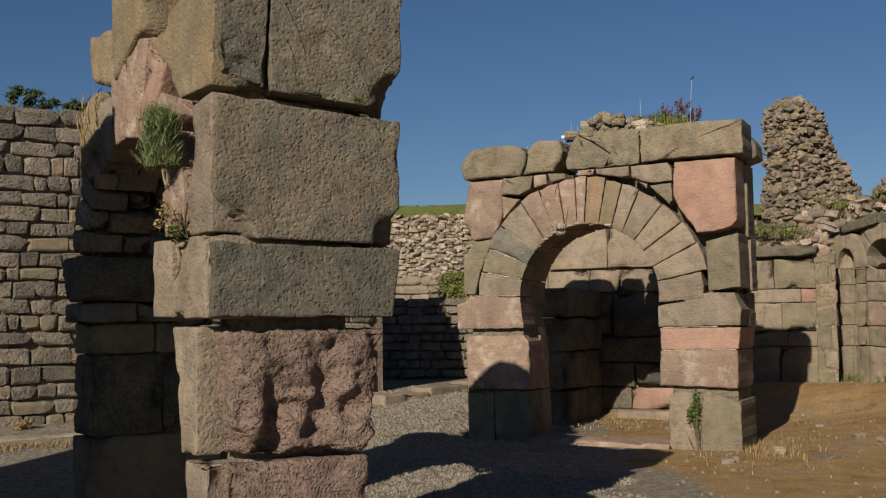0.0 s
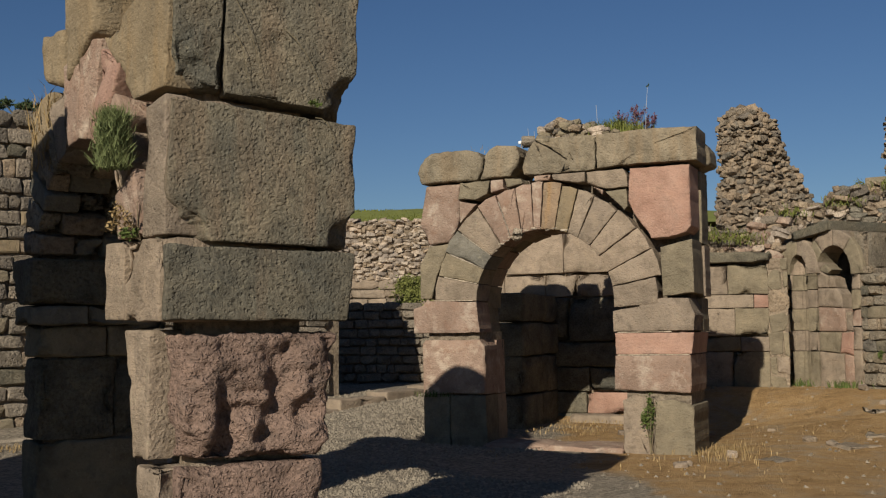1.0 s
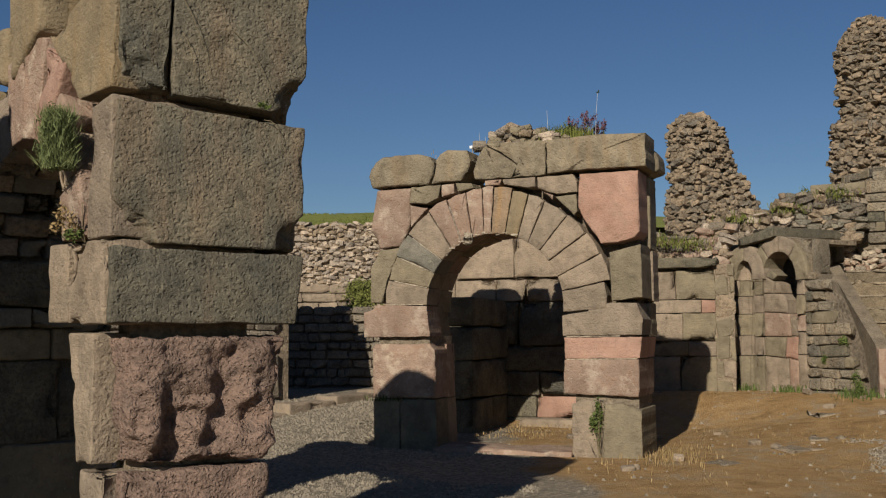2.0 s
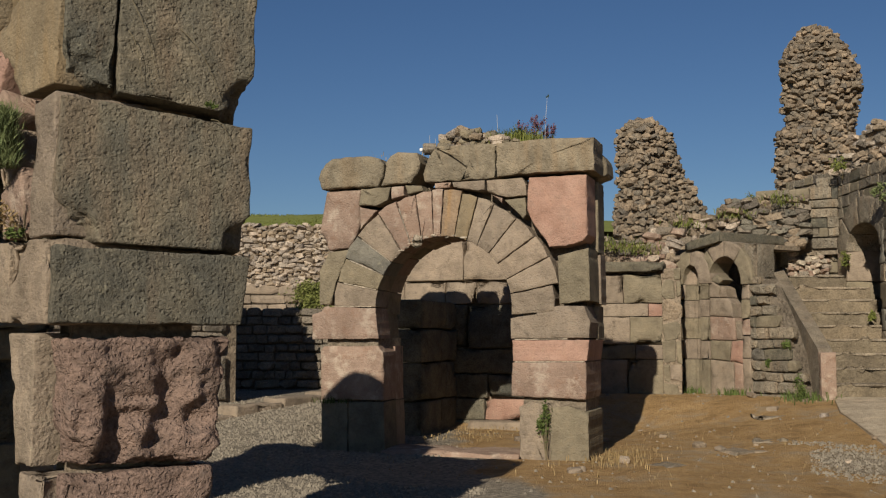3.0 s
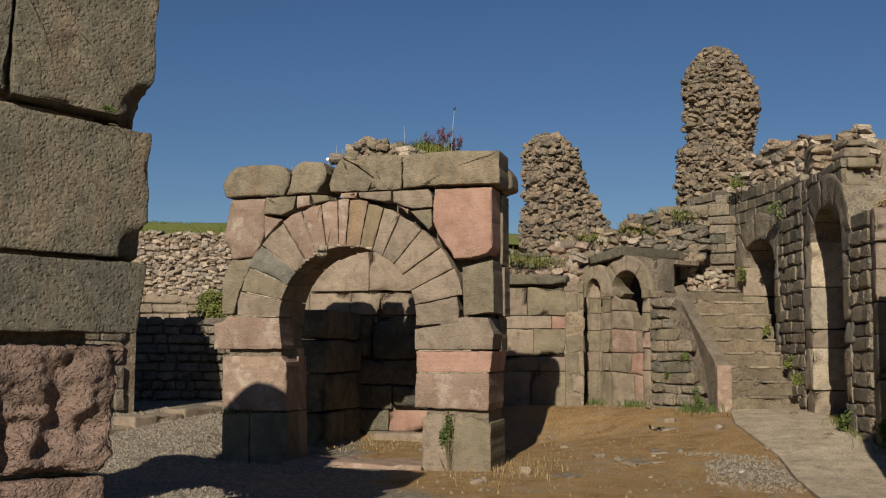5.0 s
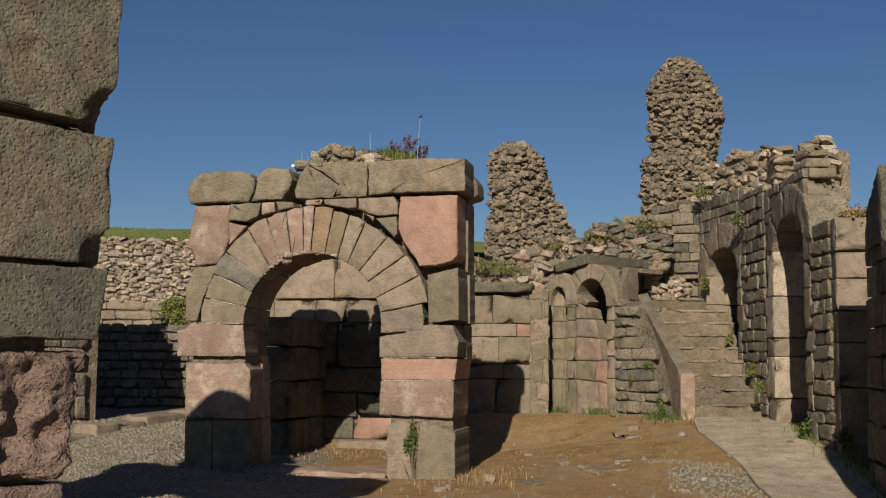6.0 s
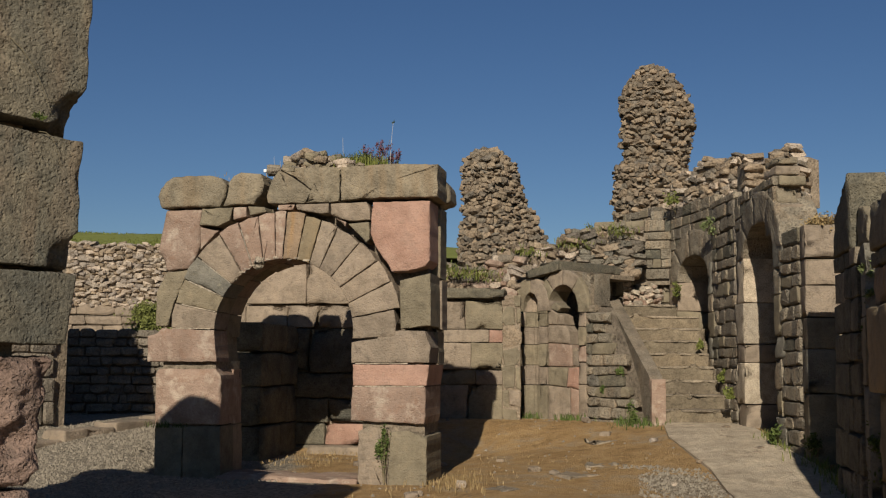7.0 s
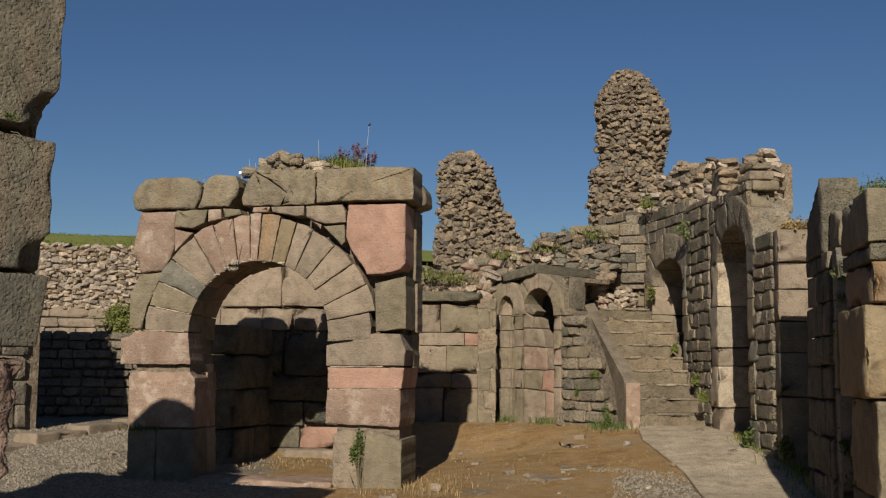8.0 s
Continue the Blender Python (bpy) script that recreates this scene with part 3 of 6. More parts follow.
    for k, (a0, a1) in enumerate(zip(back, back[1:])):
        r0 = rin + random.uniform(-0.012, 0.02)
        blk([at(a1 + 0.3, r0), at((a0 + a1) / 2, r0), at(a0 - 0.3, r0), at(a0 - 0.3, 1.38), at(a1 + 0.3, 1.38)], (OLIVE, BEIGE, BLUSH)[k % 3], d0=0.45, d1=0.88, rnd=0.02)
    # pale mortar along the inner edge of the ring and in its open joints
    for k, a in enumerate((134, 127, 122, 117.5, 113, 108, 103, 97.5, 91.5, 86, 80, 72)):
        p = at(a, rin + 0.016)
        w = random.uniform(0.015, 0.045)
        part("mortar", block_mesh(rect(p[0] - w, p[1] - 0.006, p[0] + w, p[1] + random.uniform(0.008, 0.020)), -0.004, 0.04, cell=0.02, rnd=0.008, wear=0.1), LIME, arch, base)
    for i in (1, 2, 3, 5):
        seam(at(joints[i][0], rin + 0.02), at(joints[i][1], outer[i] - 0.08), 0.009)
    seam(at(178.6, rin + 0.05), at(178.6, 1.36), 0.008)
    seam((-0.93, 1.14), (-0.10, 1.15), 0.010, -0.016)
    seam((-0.93, 1.402), (-0.30, 1.41), 0.007)
    # small stones above the ring
    for m, loop in ((OLIVE, ((-2.894, 3.27), (-2.50, 3.277), (-2.534, 3.112), (-2.69, 3.044), (-2.923, 3.067))), (BLUSH, ((-2.49, 3.277), (-2.325, 3.282), (-2.321, 3.165), (-2.491, 3.12))),
                    (OLIVE, ((-2.311, 3.29), (-2.096, 3.279), (-2.065, 3.215), (-2.278, 3.175))), (BLUSH, ((-1.926, 3.297), (-1.714, 3.301), (-1.733, 3.235), (-1.924, 3.232))),
                    (BEIGE, ((-1.70, 3.301), (-1.293, 3.303), (-1.289, 3.19), (-1.38, 3.175), (-1.684, 3.24))), (BEIGE, ((-1.272, 3.302), (-0.828, 3.317), (-0.778, 3.228), (-0.775, 3.10), (-1.03, 3.085), (-1.268, 3.165))),
                    (BLUSH, ((-1.191, 3.12), (-1.065, 3.08), (-1.077, 3.02))), (OLIVE, ((-1.043, 3.055), (-0.789, 3.08), (-0.777, 2.871), (-0.817, 2.82), (-0.923, 2.93))), (BLUSH, ((-2.907, 3.04), (-2.674, 2.995), (-2.78, 2.88), (-2.90, 2.76)))):
        blk(loop, m, d0=-0.008, d1=0.5, rnd=0.010, chips=0.9)
    arc = [at(a, 0.92) for a in range(-4, 185, 8)]
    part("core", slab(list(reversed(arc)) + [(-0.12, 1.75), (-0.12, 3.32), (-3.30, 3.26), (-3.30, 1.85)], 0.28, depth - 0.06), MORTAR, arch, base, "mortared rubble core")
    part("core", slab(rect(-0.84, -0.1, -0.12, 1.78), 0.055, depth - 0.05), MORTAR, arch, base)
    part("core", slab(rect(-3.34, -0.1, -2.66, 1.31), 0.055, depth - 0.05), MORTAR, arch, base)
    # capping blocks
    blk(((-3.414, 3.282), (-2.663, 3.286), (-2.585, 3.40), (-2.575, 3.56), (-2.64, 3.64), (-2.80, 3.675), (-3.10, 3.68), (-3.28, 3.66), (-3.38, 3.61), (-3.44, 3.52), (-3.465, 3.42)), CAP, d0=-0.04, d1=0.8, rnd=0.022, amp=0.016, jag=0.012, chips=0.9, label="rounded capping block")
    blk(((-2.62, 3.292), (-2.233, 3.31), (-2.143, 3.417), (-2.112, 3.555), (-2.152, 3.68), (-2.26, 3.70), (-2.40, 3.705), (-2.50, 3.66), (-2.56, 3.58), (-2.57, 3.43)), CAP, d0=-0.02, d1=0.75, rnd=0.016, amp=0.016, jag=0.012, chips=1.1)
    blk(((-2.054, 3.313), (-1.60, 3.315), (-1.42, 3.40), (-1.72, 3.62), (-1.926, 3.735), (-2.02, 3.588), (-2.072, 3.416)), CAP, d0=-0.015, d1=0.85, rnd=0.012, amp=0.02, jag=0.012, chips=1.0, label="cracked capping block")
    blk(((-1.59, 3.315), (-1.154, 3.321), (-1.15, 3.744), (-1.91, 3.742), (-1.71, 3.625), (-1.41, 3.405)), CAP, d0=-0.02, d1=0.85, rnd=0.012, amp=0.02, jag=0.012, chips=1.2)
    blk(((-1.13, 3.33), (-0.93, 3.345), (-0.70, 3.355), (0.045, 3.352), (0.04, 3.742), (-0.5, 3.76), (-1.136, 3.735)), CAP, d0=-0.05, d1=0.52, rnd=0.010, amp=0.007, jag=0.010, chips=0.9)
    blk(((-0.9, 3.31), (0.10, 3.30), (0.09, 3.56), (-0.02, 3.70), (-0.9, 3.71)), CAP, d0=0.53, d1=0.95, rnd=0.02, amp=0.015, jag=0.014, soft=2, chips=1.2)
    # rubble heap, steep at its west end, thinning to earth and grit towards the east
    rng = random.Random(5)
    for _ in range(340):
        s, y = rng.uniform(-2.02, -0.35), rng.uniform(0.02, 0.85)
        hgt = float(np.interp(s, (-2.02, -1.93, -1.84, -1.45, -1.30, -1.12, -0.9, -0.35), (0.0, 0.12, 0.32, 0.30, 0.18, 0.16, 0.09, 0.03)))
        z = 3.71 + rng.uniform(0.0, hgt) * (0.75 + 0.35 * y)
        a = rng.uniform(0.05, 0.17) * (1.0 if s < -1.1 else 0.55)
        piece(arch, base, rng.choice((RUBBLE, FIELD, PALE, OLIVE)), (s, y, z), (a, a * rng.uniform(0.6, 1), a * rng.uniform(0.4, 0.75)), rng, 2, 25)
    part("mortar", block_mesh(rect(-2.125, 3.70, -2.085, 3.74), 0.0, 0.05, cell=0.02, rnd=0.015, wear=0.1), WHITE, arch, base, "small white marker stone")
    return base


ARCH = build_arch()


# ---- the near pier with its half-fallen arch ----
def build_pier():
    front = place(-1.19, 5.68, -24.0)
    pier = thing("ruined_archway", "pitted grey block pier carrying the remains of an arch", "archway", (-1.0, 6.2, 0))

    def fb(quad, mat, d0=0.0, d1=0.5, label="", **k):
        mat = PITTED if mat == GREY else mat
        k.setdefault("cell", 0.03)
        k.setdefault("rough", 0.004)
        return part("block", block_mesh(quad, d0, d1, **k), mat, pier, front, label)

    def wb(quad, mat, d0=0.0, d1=0.9, label="", **k):
        k.setdefault("cell", 0.05)
        # the west face is mirrored, so turn the quads over
        q = [(-s, z) for s, z in quad]
        q = (q[1], q[0], q[3], q[2])
        return part("block", block_mesh(q, d0, d1, **k), mat, pier, WEST, label)

    def wp(points, mat, d0=0.0, d1=0.9, label="", **k):
        return part("block", poly_block([(-a, b) for a, b in points], d0, d1, **k), mat, pier, WEST, label)

    # frame of the west face: x runs towards the camera, y into the wall
    WEST = pose(-1.19, 5.68, 0, 0, 0, math.degrees(math.atan2(-0.819, 0.574)))

    def relief(u, v):
        """The worn carving: upright grooves, a pit and three short ledges; positive is deeper."""
        b = 0.0
        w = Vector((u * 4.0, v * 3.2, 7.7))
        u, v = u + 0.05 * noise.noise(w), v + 0.06 * noise.noise(w + Vector((9, 4, 1)))
        for cu, cv, ru, rv, h in ((0.285, 0.16, 0.075, 0.36, 0.105), (0.20, 0.0, 0.13, 0.12, 0.06), (0.655, 0.48, 0.085, 0.26, 0.090), (0.60, 0.22, 0.09, 0.10, 0.05), (0.83, 0.36, 0.080, 0.11, 0.085),
                                  (0.45, 0.53, 0.09, 0.045, 0.035), (0.44, 0.35, 0.11, 0.060, 0.045), (0.52, 0.17, 0.08, 0.055, 0.035), (0.66, 0.87, 0.045, 0.06, 0.05), (0.56, 0.80, 0.09, 0.05, 0.025),
                                  (0.13, 0.45, 0.10, 0.40, -0.040), (0.47, 0.45, 0.12, 0.05, -0.030), (0.50, 0.27, 0.10, 0.045, -0.035), (0.76, 0.55, 0.05, 0.24, -0.025), (0.86, 0.18, 0.16, 0.10, -0.030), (0.95, 0.75, 0.05, 0.2, 0.02)):
            x = ((u - cu) / ru) ** 2 + ((v - cv) / rv) ** 2
            if x < 6:
                b += h * math.exp(-0.8 * x)
        return b + 0.024 * fract(Vector((u * 8, v * 6, 2.2)), 4)

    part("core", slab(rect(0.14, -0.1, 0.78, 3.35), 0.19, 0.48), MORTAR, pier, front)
    # foot, carved block, impost, two tall blocks, top
    fb(((0.06, -0.1), (0.86, -0.1), (0.85, 0.755), (0.065, 0.74)), ROSE, d1=0.20, wear=0.07, rnd=0.03)
    fb(((0.10, 0.79), (0.875, 0.775), (0.945, 1.435), (0.075, 1.425)), ROSE, d0=-0.01, d1=0.21, skew=(-0.03, 0.0), carve=relief, rnd=0.025, wear=0.06, amp=0.012, cell=0.015, rough=0.018,
       bites=((0.07, 0.0, 0.80, 0.14), (0.22, 0.0, 0.78, 0.08), (0.45, 0.0, 0.76, 0.06), (0.9, 0.0, 0.78, 0.08)), label="rose block with a worn carving in relief")
    fb(((-0.02, 1.505), (0.985, 1.50), (1.035, 1.875), (-0.01, 1.90)), GREY, d0=-0.03, d1=0.30, wear=0.015, amp=0.005, bites=((1.05, 0.0, 1.92, 0.06), (1.05, 0.1, 1.50, 0.06)))
    fb(((-0.02, 1.925), (1.035, 1.905), (1.05, 2.60), (0.015, 2.675)), GREY, d1=0.26, wear=0.015, amp=0.006, bites=((0.0, -0.02, 1.95, 0.20), (0.11, -0.03, 1.95, 0.12), (1.05, -0.04, 1.93, 0.18)))
    fb(((0.02, 2.74), (0.285, 2.725), (0.285, 3.42), (0.02, 3.42)), GREY, d1=0.30, wear=0.03, bites=((0.03, -0.03, 2.76, 0.15), (0.13, -0.05, 2.80, 0.12), (0.20, -0.05, 2.74, 0.09)))
    fb(((0.30, 2.715), (1.05, 2.655), (1.065, 3.42), (0.30, 3.42)), GREY, d1=0.55, wear=0.025, amp=0.006, bites=((1.07, -0.03, 2.67, 0.22), (0.58, -0.07, 3.02, 0.10), (1.06, 0.12, 2.68, 0.16)))
    fb(((0.40, 1.91), (1.03, 1.91), (1.04, 2.62), (0.40, 2.62)), GREY, d0=0.27, d1=0.54)
    fb(((0.40, 1.51), (1.02, 1.51), (1.02, 1.88), (0.40, 1.88)), GREY, d0=0.31, d1=0.56)
    fb(((0.40, 0.78), (0.86, 0.78), (0.90, 1.44), (0.40, 1.44)), ROSE, d0=0.18, d1=0.46)
    fb(((0.40, -0.1), (0.85, -0.1), (0.85, 0.74), (0.40, 0.74)), ROSE, d0=0.21, d1=0.50)
    # west side of the pier
    wb(((0.10, -0.1), (0.36, -0.1), (0.37, 0.735), (0.08, 0.75)), BEIGE, d0=0.0, d1=0.75, wear=0.04, cell=0.05)
    wb(((0.225, 0.775), (0.43, 0.77), (0.575, 1.455), (0.235, 1.45)), BEIGE, d0=0.0, d1=0.80, wear=0.05, cell=0.03, rough=0.004, label="upright beige slab beside the carved block")
    wb(rect(0.03, 1.50, 0.52, 1.94), BEIGE, d0=-0.03, d1=0.85, rnd=0.012)
    wb(rect(0.525, 1.51, 0.81, 1.95), BEIGE, d0=-0.03, d1=0.85, rnd=0.012)
    wb(((0.03, 1.95), (0.32, 1.955), (0.31, 2.67), (0.03, 2.69)), BEIGE, d0=-0.005, d1=0.5, rnd=0.012)
    # arch stones on the west face
    cs, cz, r = 1.41, 1.95, 0.70
    ring = ((1, 24, 1.02, BLUSH), (24, 42, 0.98, BEIGE), (42, 56, 1.08, BLUSH), (56, 72, 1.26, PINK), (72, 90, 1.32, BLUSH), (90, 106, 1.26, BLUSH), (106, 122, 1.14, BEIGE))
    for a0, a1, ro, m in ring:
        def at(a, rr):
            return (cs - rr * math.cos(radians(a)), cz + rr * math.sin(radians(a)))
        wb((at(a0 + 0.5, r), at(a1 - 0.5, r), at(a1 - 0.5, ro), at(a0 + 0.5, ro)), m, d1=0.42, rnd=0.016, wear=0.06)
    # weathered courses where the far side of the ring has lost its face
    for row in range(2):
        for k, (a0, a1) in enumerate(((122, 133), (133, 145), (145, 156), (156, 168), (168, 179))):
            cut = 0.24 - 0.10 * (k % 2)
            r0 = r + (0.0, 0.035, 0.012, 0.045, 0.02)[(k + 2 * row) % 5]
            q = tuple((cs - rr * math.cos(radians(a)), cz + rr * math.sin(radians(a))) for a, rr in ((a0 + 0.3, r0), (a1 - 0.9, r0), (a1 - 0.9, 1.10), (a0 + 0.3, 1.10)))
            wb(q, (COURSED, RUBBLE, ASH)[(k + row) % 3], d0=0.0 if row == 0 else cut + 0.008, d1=cut if row == 0 else 0.43, cell=0.025, rnd=0.022, wear=0.09, rough=0.012)
    for row in range(4):
        for k in range(13):
            a0, a1 = 180 * k / 13 + 3 * (row % 2), 180 * (k + 1) / 13 + 3 * (row % 2) - 0.8
            r0 = r + random.uniform(-0.01, 0.06)
            q = tuple((cs - rr * math.cos(radians(a)), cz + rr * math.sin(radians(a))) for a, rr in ((a0, r0), (a1, r0), (a1, 1.02), (a0, 1.02)))
            wb(q, (ASH, COURSED, GREY)[(k + row) % 3], d0=0.435 + 0.15 * row, d1=0.57 + 0.15 * row, cell=0.04, rnd=0.028, wear=0.12, rough=0.014)
    # fallen-away spandrel and the blocks above
    wb(((0.06, 2.74), (0.50, 2.74), (0.98, 3.20), (0.0, 3.42)), OCHRE, d1=0.5, wear=0.08)
    wb(((1.08, 3.26), (1.62, 3.02), (1.66, 3.75), (1.06, 3.75)), OCHRE, d0=-0.03, d1=0.7, rnd=0.05)
    # two unseen blocks, added to cast the rounded shadow on the free-standing arch
    wb(((1.67, 3.44), (2.58, 2.95), (2.62, 3.64), (1.67, 3.62)), OCHRE, d0=0.45, d1=0.95, rnd=0.04)
    wp(((1.56, 3.63), (2.60, 3.65), (2.60, 3.80), (2.50, 3.95), (2.34, 4.05), (2.14, 4.08), (1.90, 4.04), (1.68, 3.90)), OCHRE, d0=0.42, d1=0.92, rnd=0.03, chips=1.0)
    wb(((1.68, 3.02), (2.08, 3.12), (2.16, 3.48), (1.70, 3.42)), OCHRE, d0=-0.02, d1=0.7, rnd=0.05)
    wb(((1.95, 2.72), (2.40, 2.46), (2.40, 2.98), (2.02, 3.08)), OCHRE, d0=0.0, d1=0.7, rnd=0.06)
    part("core", slab([(-s, z) for s, z in ((0.1, 2.6), (0.35, 2.75), (0.9, 3.0), (1.6, 2.95), (2.2, 2.85), (2.1, 3.05), (1.0, 3.3), (0.1, 3.4))], 0.25, 0.9), MORTAR, pier, WEST)
    # far pier, its impost and jamb
    for z0, z1, out, cut, m in ((-0.1, 0.71, 0.0, 0.0, OLIVE), (0.72, 1.27, 0.012, 0.56, GREY), (1.28, 1.49, 0.0, 0.50, OLIVE), (1.50, 1.63, -0.07, 0.34, ASH), (1.635, 1.94, -0.09, 0.46, GREY),
                                (1.95, 2.13, 0.04, 0.30, COURSED), (2.14, 2.31, 0.05, 0.42, ASH), (2.32, 2.50, 0.06, 0.25, COURSED), (2.51, 2.68, 0.08, 0.36, RUBBLE)):
        for d0, d1 in (((0.02 + out, cut - 0.008), (cut, 0.72)) if cut else ((0.02, 0.72),)):
            wb(rect(2.17 + out, z0, 2.50 - 0.05 * max(0.0, z0 - 1.9), z1), m, d0=d0, d1=d1, cell=0.05, rnd=0.02, wear=0.07, rough=0.008)
    part("core", slab(rect(-2.44, -0.1, -2.23, 2.4), 0.08, 0.66), MORTAR, pier, WEST)
    # the broken wall that runs on behind it
    z, k = -0.1, 0
    while z < 3.45:
        h = (0.24, 0.20, 0.27, 0.22, 0.18)[k % 5]
        a, end = 2.52, 3.40 - 0.62 * max(0.0, z - 2.5) - 0.05 * (k % 3)
        while a < end - 0.1:
            w = (0.30, 0.42, 0.25, 0.36)[(k + int(a * 10)) % 4]
            b = min(a + w, end)
            wb(rect(a, z, b - 0.012, z + h - 0.010), (OLIVE, BEIGE, ASH)[(k + int(a * 7)) % 3], d0=0.55 + 0.015 * (k % 2), d1=1.10, cell=0.10, rnd=0.02, wear=0.08)
            a = b
        z, k = z + h, k + 1
    return WEST


WEST = build_pier()


# ---- the wall behind the arch ----
def build_back_wall():
    base = ARCH @ pose(0, 3.8, 0)
    wall = thing("back_wall", "wall of large squared grey blocks, lit along its top", "wall", tuple(base @ Vector((-2.4, 0.4, 0))), kind="structure")
    rows = ((0.16, 0.49, (-4.6, -3.3, -2.43, -1.0), 0.0), (0.495, 0.865, (-4.6, -3.5, -2.38, -1.0), 0.0), (0.87, 1.25, (-4.6, -3.9, -3.03, -1.7, -1.0), 0.0),
            (1.26, 1.93, (-4.6, -3.6, -2.7, -1.0), 0.0), (1.94, 2.29, (-4.6, -3.75, -3.07, -2.57, -1.0), 0.0), (2.31, 3.0, (-3.75, -2.77, -1.8, -1.0), 0.0))
    for k, (z0, z1, cuts, out) in enumerate(rows):
        for j, (a, b) in enumerate(zip(cuts, cuts[1:])):
            m = PINK if (k, j) == (0, 2) else (BEIGE if k > 3 else GREY)
            part("block", block_mesh(rect(a + 0.004, z0, b - 0.004, z1 - 0.008), -out, 0.6, cell=0.1, rnd=0.02, wear=0.07), m, wall, base)
    part("core", slab(rect(-4.5, 0.0, -1.1, 2.3), 0.12, 0.5), MORTAR, wall, base)
    part("block", block_mesh(rect(-4.6, -0.1, -1.0, 0.155), -0.02, 0.6, cell=0.2, rnd=0.03), GREY, wall, base)
    part("block", block_mesh(rect(-2.62, -0.1, -1.0, 0.17), -0.42, -0.025, cell=0.1, rnd=0.04, wear=0.08), BEIGE, wall, base, "low ledge")
    # side wall added behind the arch, in the west pier's shade, to cover a lit strip
    z = -0.1
    for k, h in enumerate((0.62, 0.55, 0.48, 0.42)):
        for d0, d1 in ((2.15, 3.0 + 0.25 * (k % 2)), (3.01 + 0.25 * (k % 2), 3.76)):
            part("block", block_mesh(rect(-3.32, z, -2.86, z + h - 0.01), d0, d1, cell=0.14, rnd=0.03, wear=0.06), GREY, wall, ARCH)
        z += h
    sill = part("threshold", block_mesh(rect(-2.6, -0.1, -0.85, 0.085), -0.12, 0.6, cell=0.08, rnd=0.03, wear=0.06), BLUSH, None, ARCH)
    tagged(sill, "worn pinkish stone threshold between the arch's piers", "threshold", kind="structure")


build_back_wall()


# ---- the west wall ----
def build_west_wall():
    base = place(-5.41, 13.52, -34.2)
    wall = thing("west_wall", "tall wall of coursed brownish field stones", "wall", (-5.4, 13.6, 0), kind="structure")
    part("core", slab(((-4, -0.2), (5.45, -0.2), (5.45, 2.2), (5.34, 2.65), (5.10, 3.05), (4.8, 3.5), (4.4, 3.85), (2.0, 4.0), (0, 4.2), (-4, 4.4)), 0.05, 0.75), MORTAR, wall, base)
    courses(wall, base, -0.9, 2.2, 0.2, 4.35, 0.205, 0.30, FIELD, 11, extra=(RUBBLE, GREY, OCHRE, OLIVE), top=lambda s: 4.28 - 0.05 * s, joint=0.018)
    courses(wall, base, 2.2, 5.25, 0.2, 4.0, 0.30, 0.5, FIELD, 12, top=lambda s: 4.1 - 0.05 * s - 1.5 * max(0.0, s - 4.5) ** 1.2)
    ledge = part("ledge", block_mesh(rect(-4.0, -0.1, 3.2, 0.20), -0.85, 0.0, cell=0.2, rnd=0.03), PAVE, None, base)
    tagged(ledge, "pale smooth ledge along the foot of the wall", "ledge", kind="structure")


build_west_wall()


def rubble_line(parent, a, b, zlow, ztop, seed, mats=None, thick=0.5, h=0.085, w=0.2):
    """Ragged rubble masonry from a to b (plan points, seen from the court), up to ztop(f)."""
    base, n = span(a, b)
    rng = random.Random(seed)
    mats = mats or (RUBBLE, RUBBLE, FIELD, PALE)
    m = max(8, int(n / 0.25))
    top = [(n * (1 - i / m), ztop(1 - i / m) - 0.08 + 0.05 * noise.noise(Vector((i * 0.9, seed, 0)))) for i in range(m + 1)]
    part("core", slab([(0, zlow), (n, zlow)] + top, 0.01, thick), MORTAR, parent, base)
    z = zlow
    while True:
        s, any_ = 0.0, False
        hh = h * rng.uniform(0.8, 1.25)
        while s < n:
            ww = w * rng.uniform(0.5, 1.5)
            f = min(1.0, (s + ww / 2) / n)
            if z < ztop(f) + rng.uniform(-0.06, 0.05):
                any_ = True
                piece(parent, base, rng.choice(mats), (s + ww / 2, rng.uniform(0.02, 0.12), z + hh / 2), (ww, rng.uniform(0.2, 0.3), hh * rng.uniform(0.8, 1.4)), rng, rng.choice((2, 3, 3)), 20)
            s += ww * 0.96
        z += hh * 0.92
        if not any_:
            break


def span(a, b):
    """Frame and length of the stretch of wall whose face runs from a to b, left to right as seen from the court."""
    d = Vector(b) - Vector(a)
    return pose(a[0], a[1], 0, 0, 0, math.degrees(math.atan2(d.y, d.x))), d.length


